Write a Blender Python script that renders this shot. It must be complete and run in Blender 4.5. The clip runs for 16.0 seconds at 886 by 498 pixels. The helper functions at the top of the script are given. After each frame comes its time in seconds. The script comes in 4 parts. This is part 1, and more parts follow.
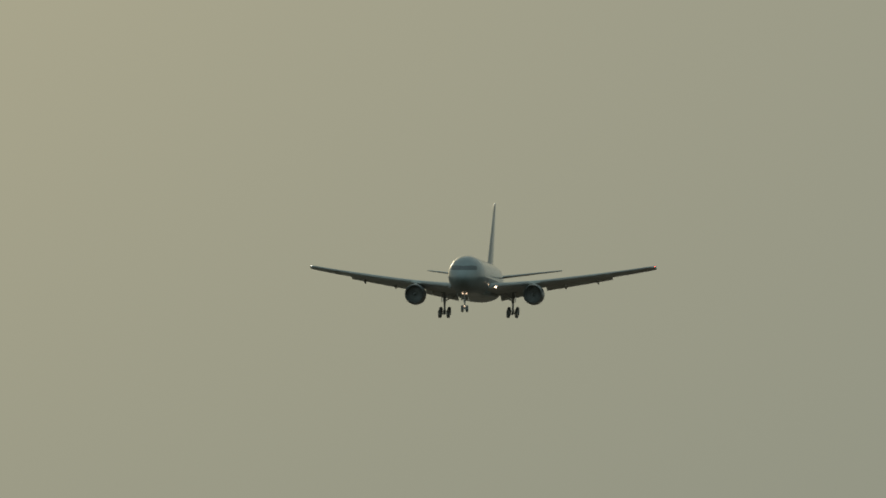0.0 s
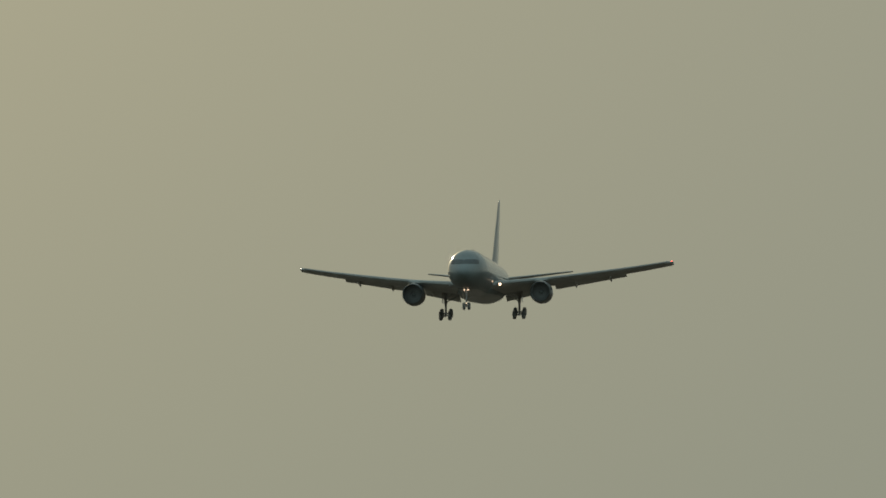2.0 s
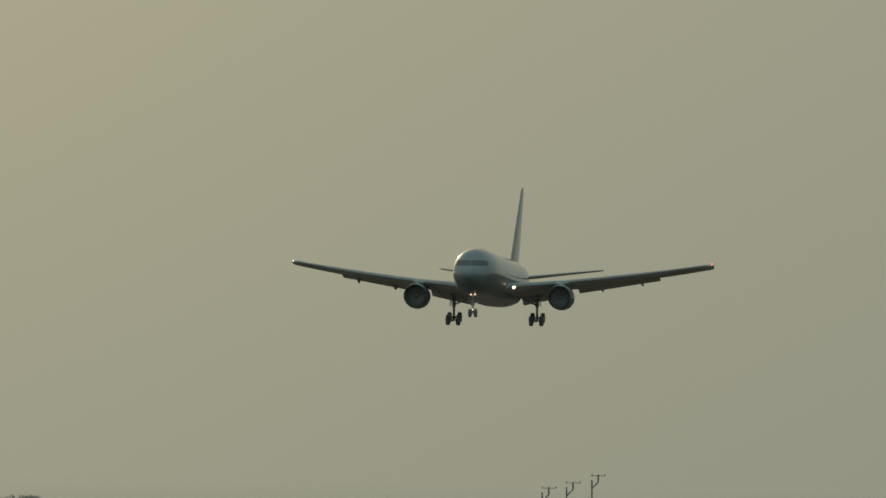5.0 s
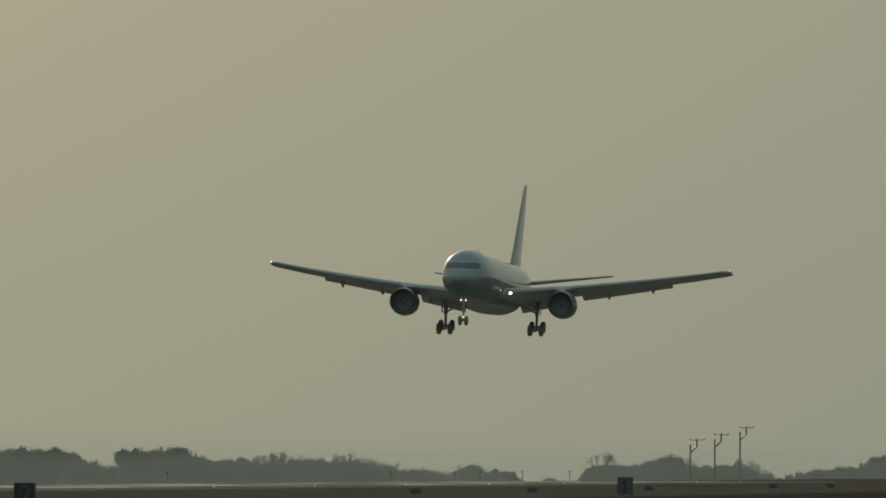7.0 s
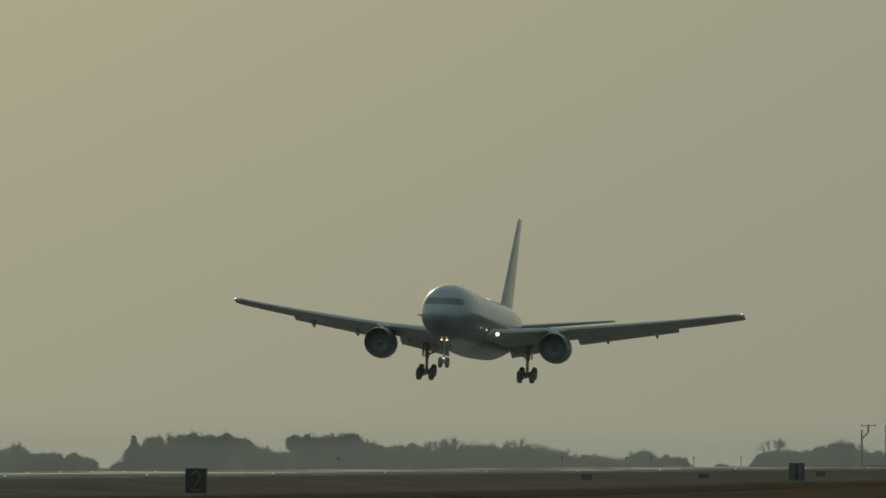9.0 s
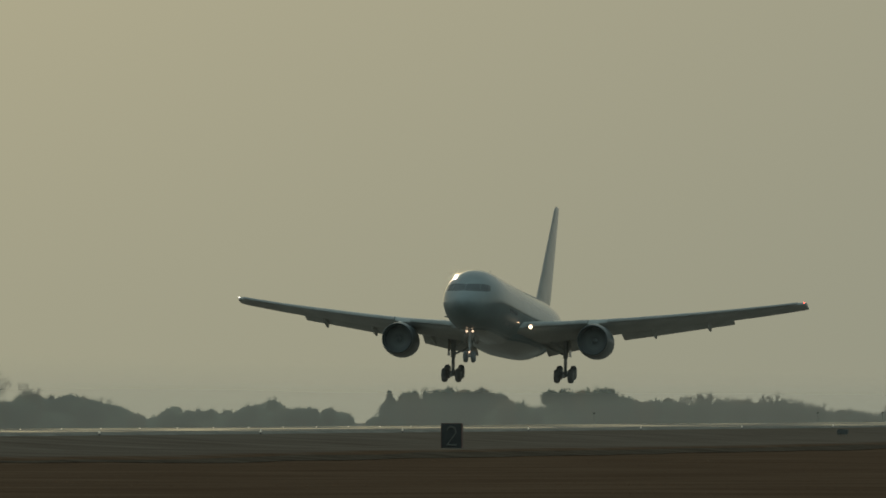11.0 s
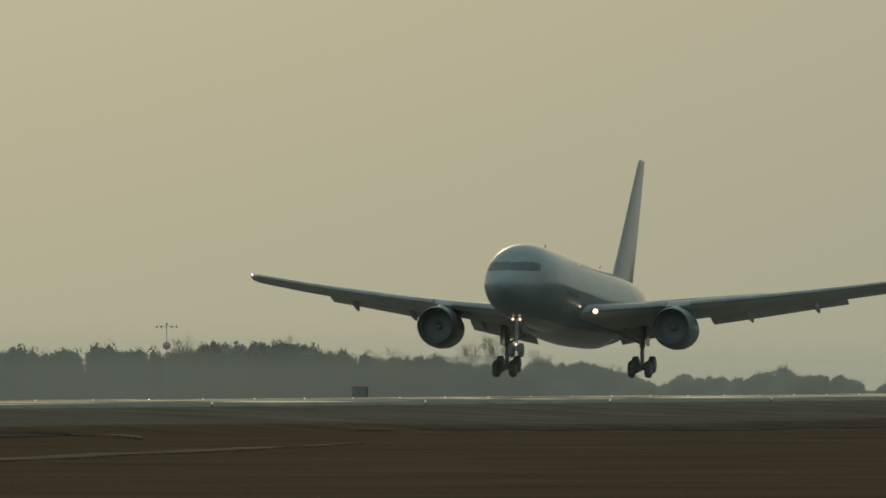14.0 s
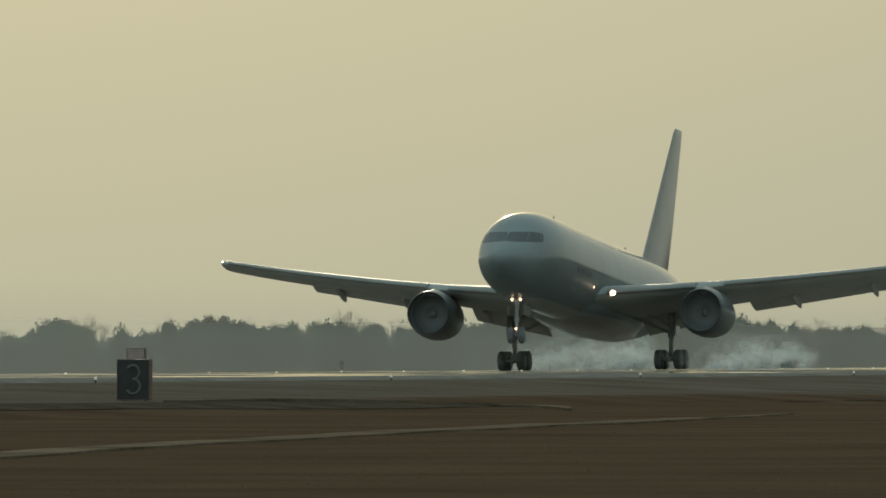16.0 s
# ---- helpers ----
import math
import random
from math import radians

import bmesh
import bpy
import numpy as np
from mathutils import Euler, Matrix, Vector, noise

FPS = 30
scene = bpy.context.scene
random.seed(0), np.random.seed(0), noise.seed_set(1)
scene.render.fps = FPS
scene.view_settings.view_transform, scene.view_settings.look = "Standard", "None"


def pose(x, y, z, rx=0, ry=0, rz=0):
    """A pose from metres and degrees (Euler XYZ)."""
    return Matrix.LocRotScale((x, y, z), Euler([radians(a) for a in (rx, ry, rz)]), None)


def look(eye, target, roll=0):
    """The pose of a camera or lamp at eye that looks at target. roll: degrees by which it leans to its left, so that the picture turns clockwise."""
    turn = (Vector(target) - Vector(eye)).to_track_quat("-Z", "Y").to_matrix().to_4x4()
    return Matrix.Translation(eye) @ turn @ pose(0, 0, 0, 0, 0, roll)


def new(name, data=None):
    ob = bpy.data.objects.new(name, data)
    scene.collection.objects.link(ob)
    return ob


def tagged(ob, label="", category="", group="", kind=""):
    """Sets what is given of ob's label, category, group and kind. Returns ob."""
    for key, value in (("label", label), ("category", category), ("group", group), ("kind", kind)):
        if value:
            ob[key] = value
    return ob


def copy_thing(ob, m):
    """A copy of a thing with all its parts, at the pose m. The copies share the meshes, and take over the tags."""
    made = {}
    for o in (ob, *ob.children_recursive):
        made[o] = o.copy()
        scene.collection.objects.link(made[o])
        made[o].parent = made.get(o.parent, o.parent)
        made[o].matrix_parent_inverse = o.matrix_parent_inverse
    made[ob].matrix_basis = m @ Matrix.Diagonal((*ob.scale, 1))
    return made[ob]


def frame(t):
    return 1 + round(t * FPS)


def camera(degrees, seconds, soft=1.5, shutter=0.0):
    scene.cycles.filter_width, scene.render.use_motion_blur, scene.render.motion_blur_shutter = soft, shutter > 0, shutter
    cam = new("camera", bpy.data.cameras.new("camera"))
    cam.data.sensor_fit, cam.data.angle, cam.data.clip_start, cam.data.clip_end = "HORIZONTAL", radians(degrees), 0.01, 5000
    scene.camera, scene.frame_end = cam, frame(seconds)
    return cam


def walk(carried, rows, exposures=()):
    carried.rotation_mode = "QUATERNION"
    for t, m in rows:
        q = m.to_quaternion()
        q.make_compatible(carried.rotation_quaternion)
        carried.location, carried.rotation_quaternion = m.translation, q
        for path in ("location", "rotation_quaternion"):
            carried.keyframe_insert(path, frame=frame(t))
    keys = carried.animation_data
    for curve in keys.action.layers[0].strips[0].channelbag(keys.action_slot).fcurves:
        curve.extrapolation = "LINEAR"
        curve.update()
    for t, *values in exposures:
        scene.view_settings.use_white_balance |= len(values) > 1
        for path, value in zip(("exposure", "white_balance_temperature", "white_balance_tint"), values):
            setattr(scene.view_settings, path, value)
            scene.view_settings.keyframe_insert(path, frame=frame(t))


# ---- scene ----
# A widebody twinjet lands on a runway under a low hazy sun. The eye stands still beside the field and pans after it.
# x: across the runway, y: along it and away from the eye, z: up; the jet comes down the line x = -171.18 towards smaller y.
EYE = (0.0, 0.0, 2.912)
CENTRE_X = -171.18
HALF_RUNWAY = 30.0

# seconds, turn to the left and tilt upwards of the eye in degrees
CAMERA_ROWS = (
    (0, 5.231, 1.325),
    (0.5, 5.284, 1.284),
    (1, 5.397, 1.252),
    (1.5, 5.521, 1.246),
    (2, 5.646, 1.198),
    (2.5, 5.820, 1.163),
    (3, 5.960, 1.110),
    (3.5, 6.056, 1.060),
    (6, 6.753, 0.860),
    (6.5, 6.919, 0.795),
    (7, 7.020, 0.763),
    (7.5, 7.139, 0.754),
    (8, 7.370, 0.739),
    (10.5, 8.353, 0.585),
    (11, 8.738, 0.524),
    (11.5, 9.034, 0.505),
    (12, 9.259, 0.507),
    (12.5, 9.571, 0.468),
    (13, 10.069, 0.443),
    (13.5, 10.391, 0.415),
    (14, 10.793, 0.393),
    (14.5, 11.193, 0.398),
    (15, 11.607, 0.367),
    (15.5, 12.056, 0.323),
    (16, 12.517, 0.275),
)
# seconds, main wheels' x, y, z in metres, then heading, nose-up and bank in degrees
FLIGHT_ROWS= (
    (0, -171.12, 1922.20, 38.57, -0.19, 1.01, 0.24),
    (0.5, -171.12, 1887.08, 36.88, -0.21, 1.27, -0.17),
    (1, -171.12, 1851.95, 35.20, -0.19, 1.73, -0.59),
    (1.5, -171.11, 1816.81, 33.51, -0.15, 2.17, -0.80),
    (2, -171.11, 1781.65, 31.81, -0.18, 2.38, -0.99),
    (2.5, -171.11, 1746.47, 30.08, -0.24, 2.35, -1.10),
    (3, -171.12, 1711.28, 28.32, -0.33, 2.06, -0.35),
    (3.5, -171.11, 1676.08, 26.53, -0.37, 1.72, 0.69),
    (6, -170.91, 1500.00, 17.46, -0.91, 2.00, 0.70),
    (6.5, -171.08, 1464.84, 15.58, -0.92, 2.12, 0.80),
    (7, -171.17, 1429.70, 13.73, -0.94, 2.24, 1.28),
    (7.5, -171.39, 1394.58, 11.97, -0.93, 2.26, 1.73),
    (8, -171.44, 1359.49, 10.32, -0.90, 2.45, 1.97),
    (10.5, -171.55, 1185.58, 3.62, -0.47, 4.40, 1.16),
    (11, -171.48, 1151.17, 2.97, -0.46, 4.52, 0.62),
    (11.5, -171.39, 1116.82, 2.55, -0.46, 4.30, -0.01),
    (12, -171.39, 1082.50, 2.24, -0.48, 4.10, -0.35),
    (12.5, -171.12, 1048.25, 2.15, -0.52, 4.01, -0.70),
    (13, -171.11, 1014.01, 1.96, -0.53, 3.70, -1.00),
    (13.5, -171.20, 979.80, 1.62, -0.54, 3.61, -0.32),
    (14, -171.25, 945.63, 1.19, -0.52, 3.79, 0.29),
    (14.5, -171.21, 911.51, 0.74, -0.45, 4.17, 0.19),
    (15, -171.13, 877.43, 0.34, -0.41, 4.45, -0.02),
    (15.5, -171.00, 843.38, 0.10, -0.35, 4.88, -0.20),
    (16, -170.76, 809.34, 0.00, -0.31, 4.90, -0.56),
)

cam = camera(3.565, 16.0, soft=1.7)
walk(cam, [(t, pose(*EYE, 90 + tilt, 0, turn)) for t, turn, tilt in CAMERA_ROWS],
     exposures=((0, 0.0), (7, -0.05), (11, -0.07), (12.5, -0.04), (13.2, 0.06), (14.5, 0.17), (16, 0.38)))

# ---- light ----
SUN_TURN, SUN_HEIGHT = 15.2, 9.0
SUN_WAY = (-math.sin(radians(SUN_TURN)) * math.cos(radians(SUN_HEIGHT)),
           math.cos(radians(SUN_TURN)) * math.cos(radians(SUN_HEIGHT)), math.sin(radians(SUN_HEIGHT)))
VEIL = (0.206, 0.242, 0.211)
ZENITH = (0.05, 0.13, 0.18)
AUREOLE = ((5.0, (0.90, 0.70, 0.27)), (40.0, (0.033, 0.013, 0.0)))
SKY_SHARE = 0.001
world = bpy.data.worlds.new("hazy_sky")
scene.world = world
world.use_nodes = True
wn = world.node_tree.nodes
sky = wn.new("ShaderNodeTexSky")
sky.sky_type = "NISHITA"
sky.sun_disc = False
sky.sun_elevation, sky.sun_rotation = radians(SUN_HEIGHT), radians(360 - SUN_TURN)
sky.air_density, sky.dust_density, sky.ozone_density = 1.0, 4.0, 1.0
# thick haze: a pale veil over the whole sky that brightens towards the low sun
wl = world.node_tree.links.new
co = wn.new("ShaderNodeTexCoord")
dot = wn.new("ShaderNodeVectorMath")
dot.operation = "DOT_PRODUCT"
wl(co.outputs["Generated"], dot.inputs[0])
dot.inputs[1].default_value = SUN_WAY
angle = wn.new("ShaderNodeMath")
angle.operation = "ARCCOSINE"
wl(dot.outputs["Value"], angle.inputs[0])
total = wn.new("ShaderNodeMixRGB")
total.blend_type, total.inputs[0].default_value = "ADD", SKY_SHARE
total.inputs[1].default_value = (*VEIL, 1)
wl(sky.outputs[0], total.inputs[2])
for reach, colour in AUREOLE:
    fall = wn.new("ShaderNodeMath")
    fall.operation = "DIVIDE"
    wl(angle.outputs[0], fall.inputs[0])
    fall.inputs[1].default_value = -radians(reach)
    glow = wn.new("ShaderNodeMath")
    glow.operation = "EXPONENT"
    wl(fall.outputs[0], glow.inputs[0])
    more = wn.new("ShaderNodeMixRGB")
    more.blend_type = "ADD"
    wl(glow.outputs[0], more.inputs[0])
    wl(total.outputs[0], more.inputs[1])
    more.inputs[2].default_value = (*colour, 1)
    total = more
# clearer, bluer air above the haze
height, above, high = wn.new("ShaderNodeSeparateXYZ"), wn.new("ShaderNodeClamp"), wn.new("ShaderNodeMixRGB")
wl(co.outputs["Generated"], height.inputs[0])
wl(height.outputs[2], above.inputs[0])
high.blend_type = "ADD"
wl(above.outputs[0], high.inputs[0])
wl(total.outputs[0], high.inputs[1])
high.inputs[2].default_value = (*ZENITH, 1)
wl(high.outputs[0], wn["Background"].inputs[0])
wn["Background"].inputs[1].default_value = 1.0
sun = new("sun", bpy.data.lights.new("sun", "SUN"))
sun.data.energy, sun.data.angle, sun.data.color = 1.4, radians(1.0), (1.0, 0.86, 0.62)
sun.matrix_world = look(Vector(SUN_WAY) * 300, (0, 0, 0))


# ---- materials ----
def surface(name, base, rough=0.6, metal=0.0, vary=0.2, size=1.0, fine=8.0, bump=0.0, coat=0.0, warm=None, spec=0.5, gloss=None, coat_rough=0.08):
    """A painted, grown or laid surface with broad stains and fine grain; size in metres of the broad pattern."""
    m = bpy.data.materials.new(name)
    m.use_nodes = True
    n, link = m.node_tree.nodes, m.node_tree.links.new
    b = n["Principled BSDF"]
    co = n.new("ShaderNodeTexCoord")
    broad, grain = n.new("ShaderNodeTexNoise"), n.new("ShaderNodeTexNoise")
    broad.inputs["Scale"].default_value, broad.inputs["Detail"].default_value = 1 / size, 4
    grain.inputs["Scale"].default_value, grain.inputs["Detail"].default_value = fine / size, 3
    for x in (broad, grain):
        link(co.outputs["Object"], x.inputs["Vector"])
    add = n.new("ShaderNodeMath")
    add.operation = "MULTIPLY_ADD"
    link(grain.outputs[0], add.inputs[0])
    add.inputs[1].default_value = 0.5
    link(broad.outputs[0], add.inputs[2])
    ramp = n.new("ShaderNodeValToRGB")
    warm = warm or base
    ramp.color_ramp.elements[0].position, ramp.color_ramp.elements[1].position = 0.5, 1.0
    ramp.color_ramp.elements[0].color = (*[x * (1 - vary) for x in base], 1)
    ramp.color_ramp.elements[1].color = (*[min(1, x * (1 + vary)) for x in warm], 1)
    link(add.outputs[0], ramp.inputs[0])
    link(ramp.outputs[0], b.inputs["Base Color"])
    b.inputs["Metallic"].default_value, b.inputs["Roughness"].default_value = metal, rough
    b.inputs["Specular IOR Level"].default_value = spec
    b.inputs["Coat Weight"].default_value, b.inputs["Coat Roughness"].default_value = coat, coat_rough
    if gloss:
        worn = n.new("ShaderNodeMapRange")
        worn.inputs[1].default_value, worn.inputs[2].default_value = 0.35, 0.7
        worn.inputs[3].default_value, worn.inputs[4].default_value = gloss
        link(broad.outputs[0], worn.inputs[0])
        link(worn.outputs[0], b.inputs["Roughness"])
    if bump:
        u = n.new("ShaderNodeBump")
        u.inputs["Strength"].default_value, u.inputs["Distance"].default_value = 1.0, bump
        link(add.outputs[0], u.inputs["Height"])
        link(u.outputs[0], b.inputs["Normal"])
    return m


def glowing(name, colour, strength):
    m = bpy.data.materials.new(name)
    m.use_nodes = True
    b = m.node_tree.nodes["Principled BSDF"]
    b.inputs["Base Color"].default_value = (*colour, 1)
    b.inputs["Emission Color"].default_value, b.inputs["Emission Strength"].default_value = (*colour, 1), strength
    return m


def wet_looking(name):
    """Worn asphalt that mirrors the low sky only at a glancing look, in streaks along the runway."""
    m = surface(name, (0.22, 0.205, 0.18), 0.9, vary=0.3, size=7.0, fine=12, spec=0.0)
    n, link = m.node_tree.nodes, m.node_tree.links.new
    sheen, mix, edge = n.new("ShaderNodeBsdfAnisotropic"), n.new("ShaderNodeMixShader"), n.new("ShaderNodeLayerWeight")
    sheen.inputs["Color"].default_value, sheen.inputs["Roughness"].default_value = (0.98, 0.95, 0.88, 1), 0.13
    sheen.distribution = "BECKMANN"
    glance = n.new("ShaderNodeMapRange")
    glance.inputs[1].default_value, glance.inputs[2].default_value = 0.9956, 0.9970
    link(edge.outputs["Facing"], glance.inputs[0])
    co, stretch, streak, band = n.new("ShaderNodeTexCoord"), n.new("ShaderNodeMapping"), n.new("ShaderNodeTexNoise"), n.new("ShaderNodeMapRange")
    stretch.inputs["Scale"].default_value = (0.11, 0.035, 1.0)
    link(co.outputs["Object"], stretch.inputs[0])
    link(stretch.outputs[0], streak.inputs["Vector"])
    streak.inputs["Scale"].default_value, streak.inputs["Detail"].default_value = 1.0, 5
    band.inputs[1].default_value, band.inputs[2].default_value = 0.50, 0.60
    band.inputs[3].default_value, band.inputs[4].default_value = 0.06, 1.0
    link(streak.outputs[0], band.inputs[0])
    mul = n.new("ShaderNodeMath")
    mul.operation = "MULTIPLY"
    link(glance.outputs[0], mul.inputs[0])
    link(band.outputs[0], mul.inputs[1])
    link(mul.outputs[0], mix.inputs[0])
    link(n["Principled BSDF"].outputs[0], mix.inputs[1])
    link(sheen.outputs[0], mix.inputs[2])
    link(mix.outputs[0], n["Material Output"].inputs[0])
    return m


def foliage(name, leaf, through_leaf, share=0.4):
    m = surface(name, leaf, 0.8, vary=0.5, size=2.5, fine=5, spec=0.15)
    n, link = m.node_tree.nodes, m.node_tree.links.new
    t, mix = n.new("ShaderNodeBsdfTranslucent"), n.new("ShaderNodeMixShader")
    t.inputs[0].default_value = (*through_leaf, 1)
    # each plant has its own tone, from dark green to brownish
    each, tone = n.new("ShaderNodeObjectInfo"), n.new("ShaderNodeValToRGB")
    link(each.outputs["Random"], tone.inputs[0])
    ends = tone.color_ramp.elements
    ends[0].color, ends[1].color = (0.55, 0.6, 0.58, 1), (1.6, 1.36, 1.16, 1)
    middle = ends.new(0.55)
    middle.color = (0.95, 0.97, 0.94, 1)
    for socket in (n["Principled BSDF"].inputs["Base Color"], t.inputs[0]):
        tint = n.new("ShaderNodeMixRGB")
        tint.blend_type, tint.inputs[0].default_value = "MULTIPLY", 1.0
        if socket.links:
            link(socket.links[0].from_socket, tint.inputs[1])
        else:
            tint.inputs[1].default_value = (*through_leaf, 1)
        link(tone.outputs[0], tint.inputs[2])
        link(tint.outputs[0], socket)
    mix.inputs[0].default_value = share
    link(n["Principled BSDF"].outputs[0], mix.inputs[1])
    link(t.outputs[0], mix.inputs[2])
    link(mix.outputs[0], n["Material Output"].inputs[0])
    return m


def smoke(name):
    """Thin grey-white smoke, denser in its middle and torn by eddies."""
    m = bpy.data.materials.new(name)
    m.use_nodes = True
    n, link = m.node_tree.nodes, m.node_tree.links.new
    b = n["Principled BSDF"]
    b.inputs["Base Color"].default_value, b.inputs["Roughness"].default_value = (0.76, 0.88, 0.88, 1), 1.0
    b.inputs["Specular IOR Level"].default_value = 0.0
    t, both, clear, mix = n.new("ShaderNodeBsdfTranslucent"), n.new("ShaderNodeMixShader"), n.new("ShaderNodeBsdfTransparent"), n.new("ShaderNodeMixShader")
    t.inputs[0].default_value = (0.6, 0.66, 0.7, 1)
    both.inputs[0].default_value = 0.4
    link(b.outputs[0], both.inputs[1])
    link(t.outputs[0], both.inputs[2])
    co, flat, ball, eddy = n.new("ShaderNodeTexCoord"), n.new("ShaderNodeMapping"), n.new("ShaderNodeTexGradient"), n.new("ShaderNodeTexNoise")
    flat.inputs["Scale"].default_value = (1.0, 0.0, 1.0)
    ball.gradient_type = "SPHERICAL"
    link(co.outputs["Object"], flat.inputs[0])
    link(flat.outputs[0], ball.inputs[0])
    link(co.outputs["Object"], eddy.inputs["Vector"])
    eddy.inputs["Scale"].default_value, eddy.inputs["Detail"].default_value = 1.9, 5
    torn = n.new("ShaderNodeMapRange")
    torn.inputs[1].default_value, torn.inputs[2].default_value = 0.40, 0.66
    torn.inputs[3].default_value, torn.inputs[4].default_value = 0.05, 1.5
    link(eddy.outputs[0], torn.inputs[0])
    mul = n.new("ShaderNodeMath")
    mul.operation = "MULTIPLY"
    link(torn.outputs[0], mul.inputs[0])
    link(ball.outputs[0], mul.inputs[1])
    link(mul.outputs[0], mix.inputs[0])
    link(clear.outputs[0], mix.inputs[1])
    link(both.outputs[0], mix.inputs[2])
    link(mix.outputs[0], n["Material Output"].inputs[0])
    return m


def haze(name):
    """A see-through white veil that stands in for haze in the air, thinning out with height."""
    m = smoke(name)
    n, link = m.node_tree.nodes, m.node_tree.links.new
    mix = n["Material Output"].inputs[0].links[0].from_node
    n["Principled BSDF"].inputs["Base Color"].default_value = (0.88, 0.91, 0.92, 1)
    both = mix.inputs[2].links[0].from_node
    both.inputs[0].default_value = 0.9
    both.inputs[2].links[0].from_node.inputs[0].default_value = (0.94, 0.98, 0.93, 1)
    co, up, patchy = n.new("ShaderNodeTexCoord"), n.new("ShaderNodeVectorMath"), n.new("ShaderNodeTexNoise")
    up.operation = "DOT_PRODUCT"
    up.inputs[1].default_value = (0.0, 0.0020, 1.0)
    link(co.outputs["Object"], up.inputs[0])
    link(co.outputs["Object"], patchy.inputs["Vector"])
    patchy.inputs["Scale"].default_value = 0.006
    thin = n.new("ShaderNodeMapRange")
    thin.interpolation_type = "SMOOTHSTEP"
    thin.inputs[1].default_value, thin.inputs[2].default_value = 3.0, 9.0
    thin.inputs[3].default_value, thin.inputs[4].default_value = 0.34, 0.0
    link(up.outputs["Value"], thin.inputs[0])
    add, mul = n.new("ShaderNodeMath"), n.new("ShaderNodeMath")
    add.operation = "MULTIPLY_ADD"
    link(patchy.outputs[0], add.inputs[0])
    add.inputs[1].default_value, add.inputs[2].default_value = 0.3, 0.85
    mul.operation = "MULTIPLY"
    link(thin.outputs[0], mul.inputs[0])
    link(add.outputs[0], mul.inputs[1])
    link(mul.outputs[0], mix.inputs[0])
    return m


def livery(name):
    """Pale crown, dark lower body and a light belly, by height on the body."""
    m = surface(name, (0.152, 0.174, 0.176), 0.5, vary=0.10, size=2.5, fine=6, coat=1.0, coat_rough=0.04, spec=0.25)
    n, link = m.node_tree.nodes, m.node_tree.links.new
    b = n["Principled BSDF"]
    upper = b.inputs["Base Color"].links[0].from_socket
    co, sep = n.new("ShaderNodeTexCoord"), n.new("ShaderNodeSeparateXYZ")
    link(co.outputs["Object"], sep.inputs[0])
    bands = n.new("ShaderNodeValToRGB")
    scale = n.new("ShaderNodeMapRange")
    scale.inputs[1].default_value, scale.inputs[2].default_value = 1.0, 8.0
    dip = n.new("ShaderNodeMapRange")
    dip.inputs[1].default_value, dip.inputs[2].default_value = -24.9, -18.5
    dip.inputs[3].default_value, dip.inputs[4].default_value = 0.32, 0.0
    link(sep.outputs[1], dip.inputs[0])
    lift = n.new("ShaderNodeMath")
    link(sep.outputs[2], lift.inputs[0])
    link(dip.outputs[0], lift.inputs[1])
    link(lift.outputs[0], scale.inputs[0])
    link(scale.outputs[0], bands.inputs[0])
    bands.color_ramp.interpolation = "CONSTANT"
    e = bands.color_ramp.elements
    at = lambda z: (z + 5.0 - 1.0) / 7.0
    # belly band paler and warmer, partly to paint in light thrown up by the runway
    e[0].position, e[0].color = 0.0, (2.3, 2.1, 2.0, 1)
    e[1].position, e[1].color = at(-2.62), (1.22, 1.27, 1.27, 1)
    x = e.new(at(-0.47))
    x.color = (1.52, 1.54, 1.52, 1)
    # the flanks are satin, the crown and the belly high gloss
    dull = n.new("ShaderNodeValToRGB")
    gloss = dull.color_ramp.elements
    gloss[0].position, gloss[0].color = at(-2.7), (0.12, 0.12, 0.12, 1)
    gloss[1].position, gloss[1].color = at(-0.42), (0.04, 0.04, 0.04, 1)
    for z in (-2.3, -0.47):
        x = gloss.new(at(z))
        x.color = (0.36, 0.36, 0.36, 1)
    link(scale.outputs[0], dull.inputs[0])
    link(dull.outputs[0], b.inputs["Coat Roughness"])
    lacquer = n.new("ShaderNodeMapRange")
    lacquer.inputs[1].default_value, lacquer.inputs[2].default_value = 0.04, 0.36
    lacquer.inputs[3].default_value, lacquer.inputs[4].default_value = 1.0, 0.45
    link(dull.outputs[0], lacquer.inputs[0])
    link(lacquer.outputs[0], b.inputs["Coat Weight"])
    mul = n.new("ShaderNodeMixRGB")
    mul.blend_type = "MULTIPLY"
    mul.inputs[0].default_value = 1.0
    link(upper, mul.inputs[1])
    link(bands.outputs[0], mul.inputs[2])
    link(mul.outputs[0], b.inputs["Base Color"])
    return m


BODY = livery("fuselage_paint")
WING = surface("wing_grey_paint", (0.46, 0.468, 0.445), 0.5, vary=0.12, size=2.0, fine=9)
# slats painted darker than the wing, to offset skylight on their tops
SLAT = surface("slat_darkened_grey", (0.34, 0.345, 0.33), 0.5, vary=0.15, size=1.0, fine=9)
FLAP = surface("flap_grey_paint", (0.50, 0.508, 0.485), 0.5, vary=0.15, size=1.2, fine=9)
FINPAINT = surface("tail_paint", (0.31, 0.275, 0.232), 0.4, vary=0.08, size=2.0, fine=7, coat=0.9, coat_rough=0.1)
NACELLE = surface("nacelle_paint", (0.14, 0.157, 0.158), 0.45, vary=0.12, size=1.5, fine=8, coat=0.6, coat_rough=0.22)
LIP = surface("polished_metal", (0.11, 0.118, 0.118), 0.33, metal=0.1, vary=0.05, size=0.6)
